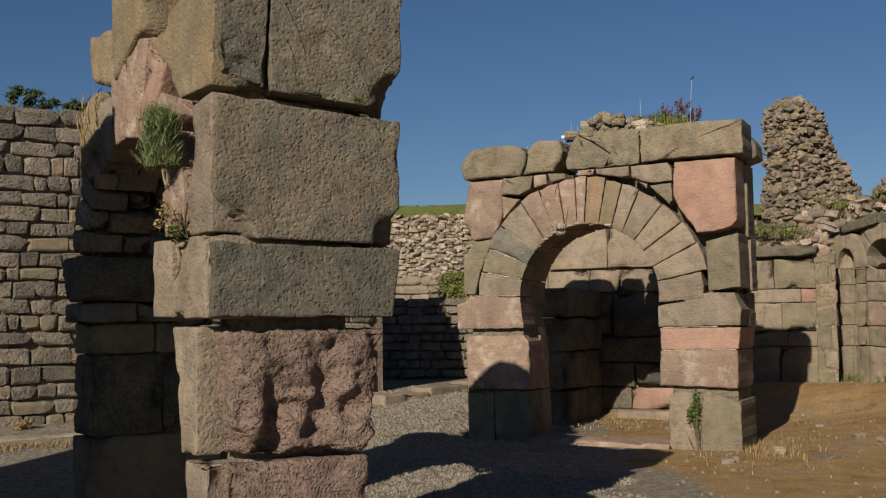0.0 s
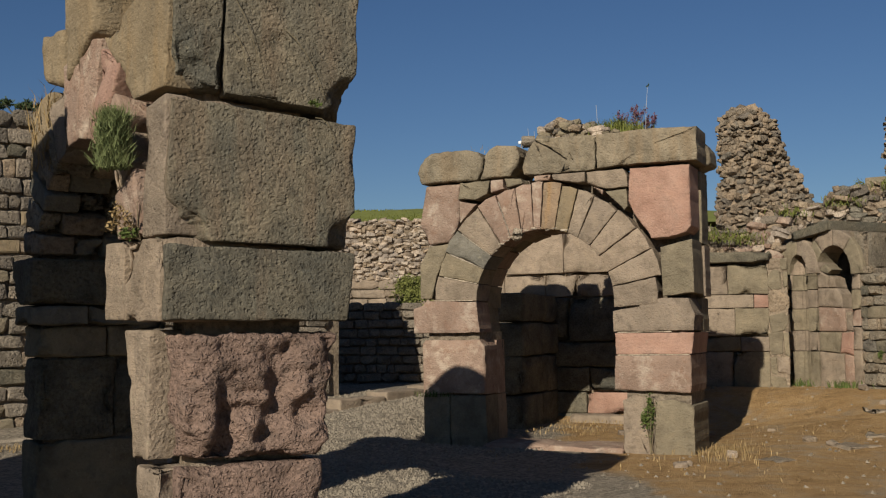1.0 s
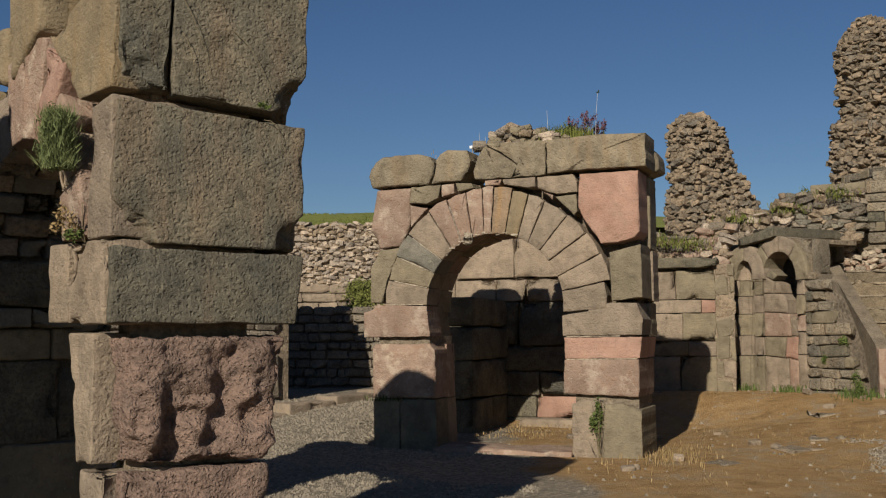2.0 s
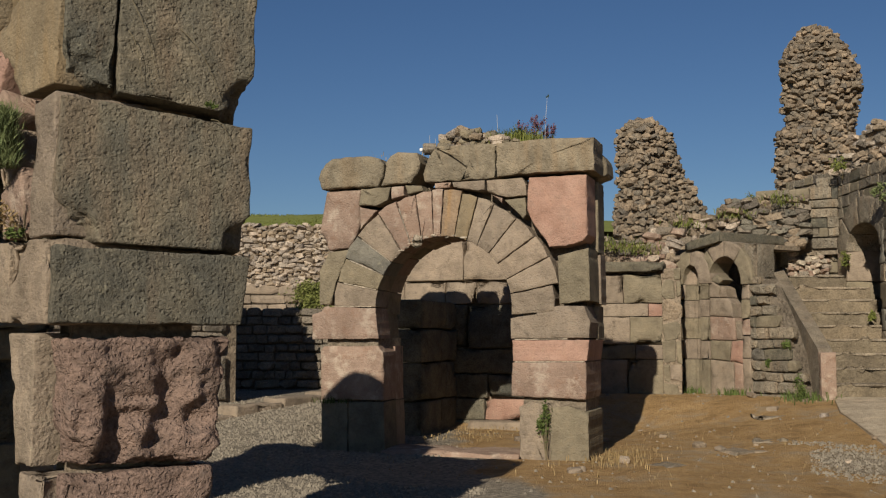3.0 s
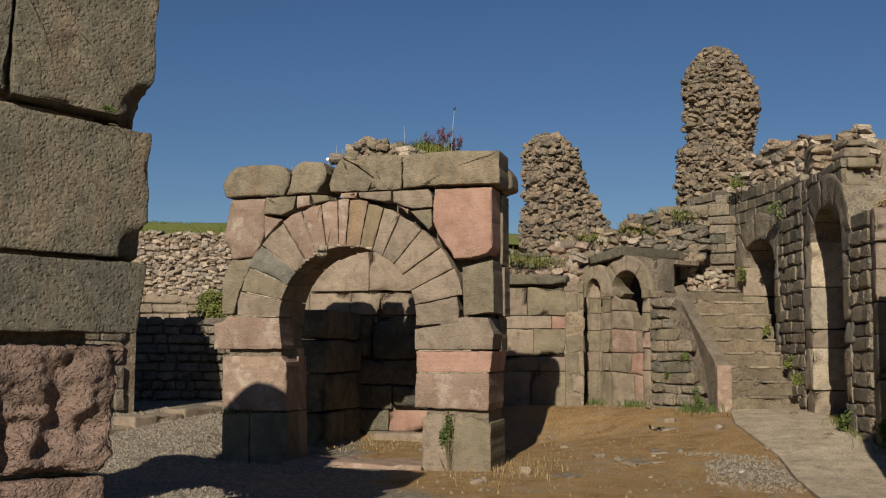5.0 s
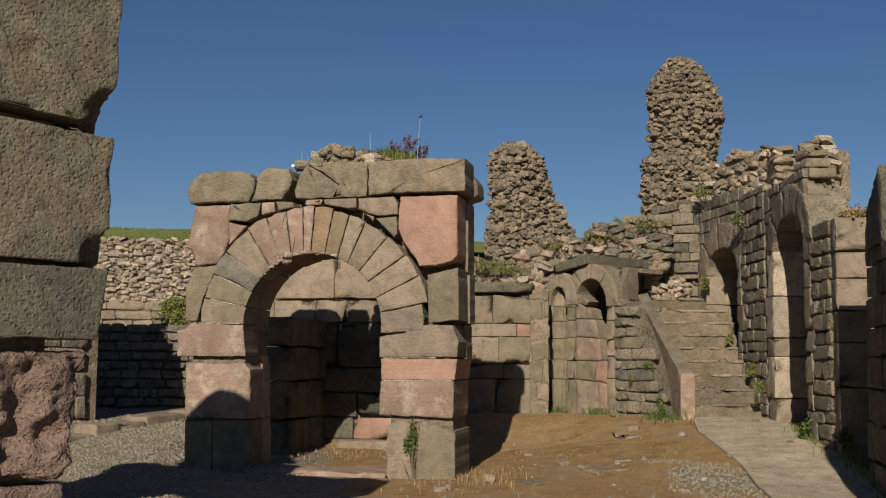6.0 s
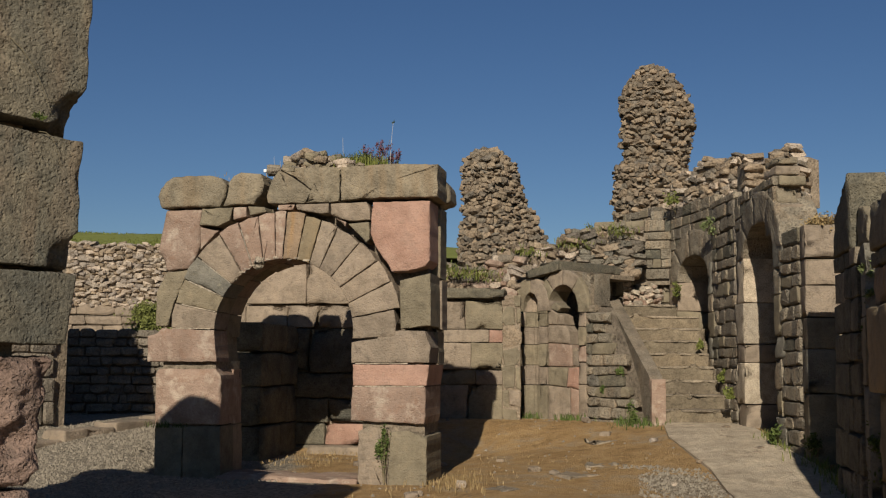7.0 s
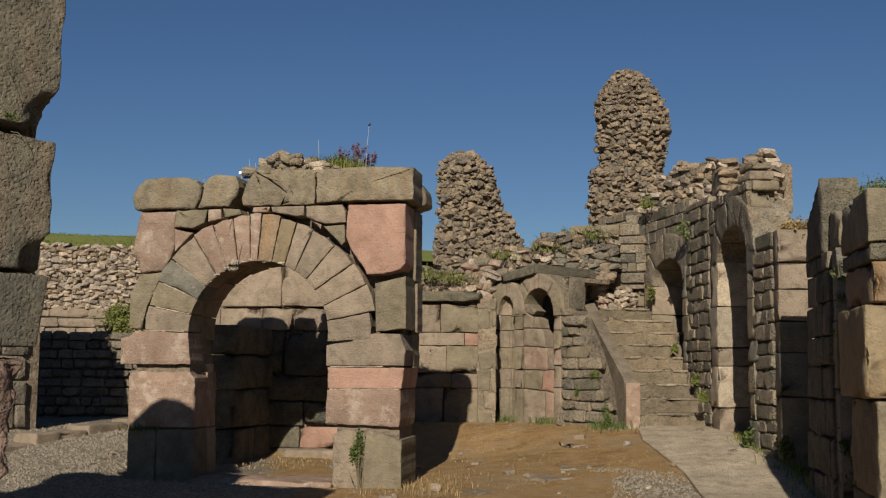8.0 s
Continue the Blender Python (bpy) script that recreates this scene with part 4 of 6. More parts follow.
# ---- the rubble wall and bank to the north ----
def build_north():
    wall = thing("north_wall", "dark coursed retaining wall below rough pale rubble", "wall", (0, 20, 0), kind="structure")
    low = place(-7.0, 19.5, 0)
    part("core", slab(rect(0, -0.2, 8.6, 1.9), 0.06, 0.9), MORTAR, wall, low)
    part("terrace", slab(rect(0, 1.2, 9.5, 1.85), 0.8, 7.0), MORTAR, wall, low)
    courses(wall, low, 5.9, 8.3, 0.4, 1.95, 0.15, 0.26, FIELD, 21, rough=1)
    base = place(-9.0, 24.6, 0)
    part("core", slab(rect(0, 1.5, 15, 4.0), 1.2, 2.0), MORTAR, wall, base)
    courses(wall, base, 7.4, 10.2, 1.9, 2.65, 0.25, 0.42, BEIGE, 22, rough=1, y0=1.15)
    rubble_line(wall, (-1.6, 25.75), (1.3, 25.75), 2.6, lambda f: 4.02, 23, mats=(PALE, PALE, PALE, RUBBLE), h=0.072, w=0.15)
    n = 70
    xs = np.linspace(-45, 50, n)
    ys = np.concatenate((np.linspace(25.95, 34, 14), np.linspace(36, 75, 10)))
    verts = [(x, y, 4.0 + 0.5 * min(1, (y - 25.95) / 3) + 0.045 * (y - 26) + 0.16 * noise.noise(Vector((x * 0.5, y * 0.4, 0))) * min(1, (y - 25.95)) - (6 if y > 74 else 0)) for y in ys for x in xs]
    faces = [(j * n + i, j * n + i + 1, (j + 1) * n + i + 1, (j + 1) * n + i) for j in range(len(ys) - 1) for i in range(n - 1)]
    bank = part("grass_bank", mesh_of("bank", verts, faces), GRASS, None)
    tagged(bank, "green grassy bank above the rubble wall", "bank", kind="structure")


build_north()


def build_kerb():
    pts = [Vector((-1.75, 14.05)), Vector((-0.83, 15.24)), Vector((-0.2, 16.0)), Vector((0.39, 16.7)), Vector((1.0, 17.4)), Vector((1.6, 18.0))]
    kerb = thing("stone_kerb", "low worn kerb of beige stones across the court", "kerb", (0, 16, 0), kind="structure")
    for a, b in zip(pts, pts[1:]):
        base, n = span(a, b)
        z = ground_z(*((a + b) / 2))
        part("kerb_stone", block_mesh(rect(0.01, z - 0.3, n - 0.01, z + 0.10), 0.0, 0.42, cell=0.1, rnd=0.03, wear=0.09), BEIGE, kerb, base)


build_kerb()


# An unseen wall, added to throw shade over the court's west side.
def build_shade_wall():
    base, n = span((-7.4, 5.5), (-3.57, 3.79))
    wall = thing("unseen_shade_wall", "plain grey stone wall out of view, added to shade the court", "wall", (-5.2, 4.6, 0), kind="structure")
    z = -0.1
    for h in (0.8, 0.75, 0.6, 0.75, 0.7, 0.45, 0.40):
        s, last = (2.6 if z > 3.9 else 0.0), n
        while s < last - 0.3:
            w = min(random.uniform(0.9, 1.3), last - s)
            part("block", block_mesh(rect(s + 0.004, z, s + w - 0.004, z + h - 0.01), 0.0, 0.7, cell=0.25, rnd=0.02), GREY, wall, base)
            s += w
        z += h


build_shade_wall()

# ---- the east side: curved wall of niches, stairs, niche front ----
EAST = ((5.091, 6.007), (5.641, 6.974), (6.169, 8.011), (6.662, 8.801), (7.43, 10.39), (8.07, 11.86), (8.36, 13.03), (8.93, 14.88), (9.35, 16.62), (9.52, 18.22), (9.31, 19.97), (8.9, 21.4))


def hood(parent, base, s0, s1, zc, rise, thick, mat, d1=0.6):
    """A round hood of four large stones over an opening from s0 to s1 that springs at zc."""
    c, half = (s0 + s1) / 2, (s1 - s0) / 2
    cuts = (182, 140, 100, 58, -2)
    for a0, a1 in zip(cuts, cuts[1:]):
        inner = [(c + half * math.cos(radians(a)), zc + rise * math.sin(radians(a))) for a in np.linspace(a1 + 0.4, a0 - 0.4, 5)]
        outer = [(c + (half + thick * 0.85) * math.cos(radians(a)), zc + (rise + thick) * math.sin(radians(a))) for a in np.linspace(a0 - 0.4, a1 + 0.4, 4)]
        part("block", poly_block(inner + outer, -0.03, d1, rnd=0.014, amp=0.014, jag=0.012, chips=0.8, step=0.07), mat, parent, base)


def build_east():
    wall = thing("east_wall", "brown coursed stone wall of piers and arched niches", "wall", (9, 15, 0), kind="structure")
    tops = (2.5, 2.83, 2.5, 2.6, 2.9, 3.25, 4.02, 4.15, 4.35, 4.4, 4.25)
    deep = {8: 0.70, 6: 0.55, 4: 0.45, 2: 0.45, 0: 0.7}
    opening = {8: (0.22, 1.60, 2.93, 0.42), 6: (0.22, 1.90, 3.04, 0.42)}
    reveals = {8: (0.95, 0.66, 0.55, 0.34, 0.53), 6: (0.95, 0.62, 0.28, 0.62, 0.68), 4: (1.19, 0.55, 0.39, 0.40, 0.34, 0.43), 2: (1.35, 0.65, 0.7), 0: ()}
    kinds = {8: (BEIGE, BEIGE, BEIGE, OLIVE, BEIGE), 6: (BEIGE, PAVE, BEIGE, PAVE, PAVE), 4: (OLIVE, ASH, OLIVE, BEIGE, BEIGE, BEIGE), 2: (ASH, OLIVE)}
    for i in range(10, -1, -1):
        base, n = span(EAST[i + 1], EAST[i])
        top = tops[i]
        if i in deep:
            d = deep[i]
            edge = opening[i][0] if i in opening else 0.0
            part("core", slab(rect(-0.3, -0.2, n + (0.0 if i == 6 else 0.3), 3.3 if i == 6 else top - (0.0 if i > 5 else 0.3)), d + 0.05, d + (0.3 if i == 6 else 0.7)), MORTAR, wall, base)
            courses(wall, base, -0.05, n - (0.02 if i == 6 else -0.05), 0.0, 3.4 if i == 6 else top - (0.1 if i > 5 else 0.25), 0.42, 0.6, ASH, 38 + i, y0=d, rough=0)
            # the far reveal of each niche: large smooth blocks that face south
            z = -0.1
            for j, a in enumerate(reveals[i]):
                part("block", block_mesh(rect(edge - 0.42 - 0.10 * (j % 2) * (i in opening), z, edge, z + a - 0.010), -0.025 - 0.010 * (j % 2), d, cell=0.09, rnd=0.012, wear=0.04, amp=0.006), kinds[i][j % len(kinds[i])], wall, base)
                z += a
        elif i == 1:
            for z0, z1, out, m in ((-0.1, 0.45, 0.0, GREY), (0.46, 1.20, 0.02, OLIVE), (1.21, 1.93, 0.09, OCHRE), (1.94, 2.26, 0.03, RUST), (2.265, 2.40, 0.04, GREY), (2.405, 2.83, 0.05, OLIVE)):
                part("block", block_mesh(rect(0.0, z0, n + 0.02, z1 - 0.006), -out, 0.75, cell=0.08, rnd=0.02, wear=0.06), m, wall, base)
            part("core", slab(rect(0.0, -0.2, n - 0.05, 2.7), 0.06, 0.7), MORTAR, wall, base)
        elif i == 3:
            part("core", slab(rect(0.0, -0.2, n - 0.2, 2.6), 0.06, 0.42), MORTAR, wall, base)
            courses(wall, base, 0, n - 0.40, 0.0, 2.6, 0.36, 0.42, GREY, 53, extra=(COURSED,), joint=0.014, proud=0.03, rough=0)
            part("block", poly_block(((0.12, 2.61), (1.10, 2.61), (1.13, 3.26), (1.06, 3.38), (0.98, 3.36), (0.22, 3.03)), -0.03, 0.34, rnd=0.018, amp=0.015, chips=0.9), GREY, wall, base, "peaked stone")
            part("block", poly_block(((1.12, 2.61), (1.66, 2.61), (1.62, 2.86), (1.40, 2.98), (1.15, 3.02)), 0.04, 0.42, rnd=0.02, amp=0.02, chips=1.0), OLIVE, wall, base)
        else:
            part("core", slab(rect(0.0, -0.2, n - 0.35 if i in (9, 7, 5) else n, top - 0.05), 0.06, 0.45 if i == 5 else 1.0), MORTAR, wall, base)
            courses(wall, base, 0.22 if i in (7, 5) else 0.0, n - (0.0 if i == 10 else 0.30), 0.0, top, 0.20, 0.34, COURSED, 48 + i, extra=(GREY, FIELD, OLIVE), joint=0.008, proud=0.022, rough=0 if i > 7 else 1)
            if i in (7, 5):
                # squared quoins on the near side of each niche
                z, k = -0.1, 0
                while z < 2.95:
                    h = (0.42, 0.30, 0.55, 0.36)[(k + i) % 4]
                    part("block", block_mesh(rect(-0.02 - 0.02 * (k % 2), z, 0.21 + 0.14 * ((k * 7 + i) % 3 == 0), z + h - 0.010), -0.03, 0.5, cell=0.09, rnd=0.018, wear=0.06), (COURSED, ASH, OLIVE)[k % 3], wall, base)
                    z, k = z + h, k + 1
        if i in opening:
            s0, s1, zc, rise = opening[i]
            c, half = (s0 + s1) / 2, (s1 - s0) / 2
            hood(wall, base, s0, s1, zc, rise, 0.46, COURSED, d1=min(0.6, deep[i] - 0.02))
            arc = [(c + (half + 0.1) * math.cos(radians(a)), zc + (rise + 0.1) * math.sin(radians(a))) for a in range(180, -1, -15)]
            part("core", slab([(-0.32, zc)] + arc + [(n - 0.12, zc), (n - 0.12, top - 0.12), (-0.32, top - 0.08)], 0.06, 1.0 if i == 8 else 0.4), MORTAR, wall, base)

            def over(s, z, c=c, half=half, zc=zc, rise=rise):
                return ((s - c) / (half + 0.30)) ** 2 + ((z - zc) / (rise + 0.38)) ** 2 < 1.0
            courses(wall, base, -0.32, n + (0.28 if i == 8 else 0.0), zc + 0.02, top, 0.19, 0.30, COURSED, 68 + i, extra=(GREY, FIELD, OLIVE), joint=0.008, proud=0.020, rough=0, skip=over)
    # the broken south end of the high part, of squared stones
    end, z = pose(8.37, 12.95, 0, 0, 0, -14.0), 3.22
    for k, h in enumerate((0.22, 0.19, 0.24, 0.16, 0.15, 0.12)):
        part("block", block_mesh(rect(0.0 + 0.02 * (k % 2), z, 0.40 - 0.05 * (k % 3), z + h - 0.022), -0.06 * (k % 2) + 0.02 * k, 0.6, cell=0.07, rnd=0.03, wear=0.12, rough=0.006), (OLIVE, BEIGE, CAP)[k % 3], wall, end)
        z += h
    # ragged rubble over the wall
    rubble = thing("rubble_ridge", "ragged ridge of mortared rubble on top of the wall", "ruin", (10.2, 17, 4))
    rubble_line(rubble, (9.55, 18.6), (10.05, 16.9), 4.0, lambda f: 4.62 + 0.42 * min(1, f * 2.2) + 0.07 * math.sin(f * 13), 31)
    rubble_line(rubble, (10.0, 17.1), (10.25, 15.4), 4.0, lambda f: 4.82 + 0.14 * math.sin(f * 9) - (0.25 if f < 0.15 else 0) , 32)
    rubble_line(rubble, (9.3, 15.35), (10.1, 15.1), 3.6, lambda f: 4.74 - 0.3 * max(0, f - 0.7) + 0.06 * math.sin(f * 12), 33)


build_east()


def build_stairs():
    stairs = thing("stone_stairs", "worn stone stairs with a sloping plastered parapet", "stairs", (8.5, 16.5, 0.5))
    base = place(7.95, 15.62, 8.0)
    tread, rise, z = 0.33, 0.222, 0.5
    for i in range(9):
        # dusty pale treads over darker risers: the risers' shading is put into the colour
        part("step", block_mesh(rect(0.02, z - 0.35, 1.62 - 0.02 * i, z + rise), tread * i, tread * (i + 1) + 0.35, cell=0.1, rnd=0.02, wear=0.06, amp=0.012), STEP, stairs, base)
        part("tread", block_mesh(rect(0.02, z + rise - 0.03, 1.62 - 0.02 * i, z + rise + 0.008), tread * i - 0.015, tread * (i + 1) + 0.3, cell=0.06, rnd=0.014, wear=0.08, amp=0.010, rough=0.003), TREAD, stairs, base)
        z += rise
    part("landing", block_mesh(rect(-0.1, 1.9, 1.7, z), tread * 9, tread * 9 + 1.2, cell=0.2, rnd=0.03), MORTAR, stairs, base)
    L = tread * 9.6
    side = ((0.0, 0.2), (0.0, 1.20), (0.06, 1.26), (L, 3.05), (L, 0.2))
    verts = [(x, y, zz) for x in (-0.20, 0.01) for y, zz in side]
    faces = [(0, 1, 2, 3, 4), (9, 8, 7, 6, 5), (0, 5, 6, 1), (1, 6, 7, 2), (2, 7, 8, 3), (3, 8, 9, 4), (4, 9, 5, 0)]
    part("parapet", mesh_of("parapet", verts, faces, smooth=False), PLASTER, stairs, base, "sloping plastered parapet")
    part("post", block_mesh(rect(-0.21, 0.2, 0.02, 1.20), -0.12, 0.0, cell=0.08, rnd=0.012), BLUSH, stairs, base, "pinkish end stone")
    back = thing("rubble_wall", "broken pale rubble masonry at the head of the stairs", "wall", (8.9, 19.0, 2.4))
    rubble_line(back, (8.2, 18.7), (9.4, 18.6), 2.35, lambda f: 3.04 - 0.25 * f + 0.05 * math.sin(f * 9), 35, mats=(PALE, LIME, LIME, BLUSH), h=0.06, w=0.11)


build_stairs()


def build_niches():
    base, n = span((6.19, 18.39), (7.70, 15.60))
    wall = thing("niche_wall", "stone front with arched niches under a broken cornice", "wall", (6.9, 17.0, 0.5), kind="structure")

    def blk(q, mat, d0=0.0, d1=0.5, label="", **k):
        k.setdefault("cell", 0.09)
        return part("block", block_mesh(q, d0, d1, **k), mat, wall, base, label)

    def row(s0, s1, zs, mats, d0=0.0, d1=0.5):
        for j, (z0, z1) in enumerate(zip(zs, zs[1:])):
            blk(rect(s0, z0 + 0.004, s1, z1 - 0.006), mats[j % len(mats)], d0, d1)

    def hollow(sc, half, deep, zs, mats):
        """Courses hollowed into a half-round niche round sc."""
        for j, (z0, z1) in enumerate(zip(zs, zs[1:])):
            line = [(sc + half * math.sin(radians(a)), deep * math.cos(radians(a)) + 0.006 * math.sin(a + j * 2.0)) for a in range(-90, 91, 10)]
            line += [(line[-1][0], deep + 0.22), (sc - half, deep + 0.22)]
            m = len(line)
            verts = [(p, q, z0 + 0.004) for p, q in line] + [(p, q, z1 - 0.007) for p, q in line]
            faces = [tuple(range(m - 1, -1, -1)), tuple(range(m, 2 * m))] + [(i, (i + 1) % m, (i + 1) % m + m, i + m) for i in range(m)]
            data = mesh_of("block", verts, faces, smooth=False)
            part("block", data, mats[j % len(mats)], wall, base)

    part("core", slab(rect(0.0, 0.2, 0.9, 2.88), 0.62, 0.72), MORTAR, wall, base)
    # deep backing and a roof slab, added to keep sun out of the niche
    part("core", slab(rect(-0.8, 0.2, 1.3, 2.88), 1.5, 1.6), MORTAR, wall, base)
    part("core", slab(rect(0.0, 2.885, 1.75, 2.96), 0.42, 1.6), MORTAR, wall, base)
    # corner strip of small stones and the first pier
    courses(wall, base, 0.0, 0.275, 0.4, 2.9, 0.15, 0.17, COURSED, 90, rough=2, joint=0.004, extra=(BLUSH, OLIVE, BEIGE))
    part("core", slab(rect(0.0, 0.3, 0.30, 2.85), 0.05, 0.4), MORTAR, wall, base)
    row(0.28, 0.59, (0.4, 1.06, 1.40, 1.75, 2.05, 2.31), (OLIVE, BEIGE, OLIVE))
    hollow(0.765, 0.175, 0.16, (0.4, 1.06, 1.40, 1.75, 2.05, 2.31, 2.60), (OLIVE, BEIGE))

    def ring(c, half, spring, rise, thick, cuts, mats, out=-0.02):
        for a0, a1, m in zip(cuts, cuts[1:], mats):
            inner = [(c + half * math.cos(radians(a)), spring + rise * math.sin(radians(a)) ** 0.9 if a % 180 else spring) for a in np.linspace(max(a1, 0.1), min(a0, 179.9), 4)]
            outer = [(c + (half + thick) * math.cos(radians(a)), spring + (rise + thick * 1.05) * math.sin(radians(a)) ** 0.9) for a in np.linspace(min(a0, 179.9), max(a1, 0.1), 4)]
            part("block", poly_block(inner + outer, out, 0.45, rnd=0.008, amp=0.008, step=0.06, chips=0.5), m, wall, base)

    ring(0.765, 0.175, 2.31, 0.33, 0.26, (180, 92, 0), (OLIVE, BEIGE), -0.04)
    blk(((0.28, 2.32), (0.34, 2.32), (0.42, 2.62), (0.60, 2.86), (0.28, 2.88)), OLIVE, 0.01)
    # second pier and the niche: its fill is cut back towards the upper right, the gap standing in for a crescent of
    # shade
    row(0.945, 1.12, (0.4, 1.06, 1.37, 1.76, 2.05, 2.28), (OLIVE, BEIGE, OLIVE, BEIGE), -0.02)
    for m, loop in ((BEIGE, ((1.13, 0.4), (1.60, 0.4), (1.60, 1.02), (1.13, 1.06))), (BLUSH, ((1.61, 0.4), (1.80, 0.4), (1.80, 0.99), (1.61, 1.02))), (OLIVE, ((1.13, 1.07), (1.52, 1.04), (1.56, 1.36), (1.13, 1.37))),
                    (PINK, ((1.53, 1.03), (1.80, 1.00), (1.80, 1.37), (1.57, 1.36))), (BLUSH, ((1.13, 1.38), (1.66, 1.38), (1.64, 1.74), (1.13, 1.77))), (BEIGE, ((1.67, 1.39), (1.80, 1.39), (1.76, 1.50), (1.66, 1.64))),
                    (BEIGE, ((1.13, 1.78), (1.62, 1.75), (1.58, 1.96), (1.50, 2.06), (1.13, 2.07))), (BEIGE, ((1.13, 2.08), (1.32, 2.08), (1.33, 2.26), (1.20, 2.34), (1.13, 2.30))), (BEIGE, ((1.34, 2.08), (1.50, 2.07), (1.46, 2.22), (1.36, 2.26))),
                    (OLIVE, ((1.15, 2.36), (1.34, 2.29), (1.42, 2.36), (1.28, 2.46)))):
        part("block", poly_block(loop, 0.0, 0.26, rnd=0.012, amp=0.010, step=0.06, chips=0.9), m, wall, base)
    part("core", slab(((1.12, 0.3), (1.80, 0.3), (1.74, 1.48), (1.58, 1.80), (1.44, 2.18), (1.30, 2.24), (1.13, 2.26)), 0.03, 0.25), MORTAR, wall, base)
    row(1.805, 1.965, (0.4, 1.09, 1.45, 1.72, 2.03, 2.28), (BEIGE, BEIGE, BLUSH, OLIVE, BEIGE), -0.03, 0.15)
    ring(1.465, 0.335, 2.27, 0.47, 0.24, (180, 128, 90, 52, 0), (OLIVE, BEIGE, BEIGE, OLIVE), -0.03)
    blk(((1.80, 2.70), (2.06, 2.37), (2.08, 2.92), (1.66, 2.95)), COURSED, 0.05)
    blk(((0.92, 2.62), (1.08, 2.56), (1.34, 2.93), (0.95, 2.90)), OLIVE, 0.04)
    # dark masonry that runs down along the stairs
    def beyond(s, z):
        return s > 2.22 + (2.42 - z) * 0.40
    part("core", slab(((1.96, 0.2), (3.02, 0.2), (2.9, 0.6), (2.55, 1.6), (2.2, 2.35), (1.96, 2.35)), 0.07, 0.4), MORTAR, wall, base)
    courses(wall, base, 1.97, 3.15, 0.4, 2.4, 0.17, 0.24, COURSED, 91, skip=beyond, joint=0.012, proud=0.03, extra=(DARK, GREY, OLIVE))
    # cornice, its west end tilted
    blk(((0.70, 2.86), (1.46, 2.98), (1.46, 3.14), (0.70, 3.0)), GREY, d0=-0.12, d1=0.6, label="tilted cornice slab")
    run, m = span((6.82, 17.06), (8.24, 17.80))
    part("block", block_mesh(((0.0, 2.98), (m, 3.0), (m, 3.16), (0.0, 3.14)), 0.0, 0.5, cell=0.09), GREY, wall, run, "projecting cornice slab")
    part("block", block_mesh(((m + 0.02, 2.62), (m + 0.26, 2.62), (m + 0.2, 2.95), (m + 0.05, 3.14)), 0.1, 0.5, cell=0.09), GREY, wall, run)
    ridge = thing("rubble_ridge", "ragged ridge of rubble masonry above the niches", "ruin", (7.5, 18.5, 3))
    rubble_line(ridge, (6.45, 18.95), (7.55, 18.45), 2.9, lambda f: 3.42 + 0.28 * f, 36)
    rubble_line(ridge, (7.5, 18.5), (8.75, 18.25), 3.0, lambda f: 3.70 + 0.26 * f + 0.05 * math.sin(f * 11), 37, mats=(RUBBLE, FIELD, DARK))
    run, m = span((8.2, 19.3), (9.5, 18.3))
    part("core", slab(((0.0, 2.9), (m, 2.9), (m, 4.2), (0.0, 3.9)), 0.06, 0.5), MORTAR, ridge, run)
    courses(ridge, run, 0.0, m, 3.0, 4.35, 0.19, 0.34, COURSED, 38, extra=(GREY, FIELD, OLIVE), joint=0.008, proud=0.022, rough=0, top=lambda s: 3.92 + 0.22 * s)


build_niches()


def build_panel():
    base, n = span((4.62, 17.75), (5.88, 17.27))
    wall = thing("panel_wall", "smooth beige block wall under a projecting slab", "wall", (5.7, 18.7, 0.5), kind="structure")
    part("core", slab(rect(-1.0, 0.2, n, 2.62), 0.1, 1.3), MORTAR, wall, base)
    rows = ((0.3, 1.065, (-1, 0.78, n)), (1.07, 1.31, (-1, 0.9, n)), (1.315, 1.76, (-1, 0.82, n)), (1.765, 1.98, (-1, 0.35, 1.12, n)), (1.985, 2.46, (-1, 0.72, n)))
    for k, (z0, z1, cuts) in enumerate(rows):
        for j, (a, b) in enumerate(zip(cuts, cuts[1:])):
            part("block", block_mesh(rect(a + 0.004, z0, b - 0.004, z1 - 0.006), 0.0, 0.5, cell=0.12, rnd=0.01, wear=0.04), PINK if (k, j) == (3, 2) else (BEIGE, OLIVE)[(k + j) % 2], wall, base)
    courses(wall, base, n, n + 0.30, 0.4, 2.55, 0.33, 0.5, OLIVE, 97, extra=(BEIGE, RUBBLE), rough=1, y0=0.03, joint=0.004)
    part("core", slab(rect(n - 0.02, 0.2, n + 0.29, 2.55), 0.03, 0.3), MORTAR, wall, base)
    part("block", block_mesh(rect(-1, 2.49, n + 0.05, 2.66), -0.12, 0.6, cell=0.1, rnd=0.03, wear=0.07), GREY, wall, base, "projecting slab")
    ridge = thing("rubble_ridge", "low ridge of rubble and earth above the slab", "ruin", (5.8, 18.6, 2.6))
    rubble_line(ridge, (4.4, 18.55), (6.35, 18.0), 2.5, lambda f: 3.12 + 0.12 * math.sin(f * 8), 39, mats=(RUBBLE, PALE, BLUSH, FIELD))


build_panel()


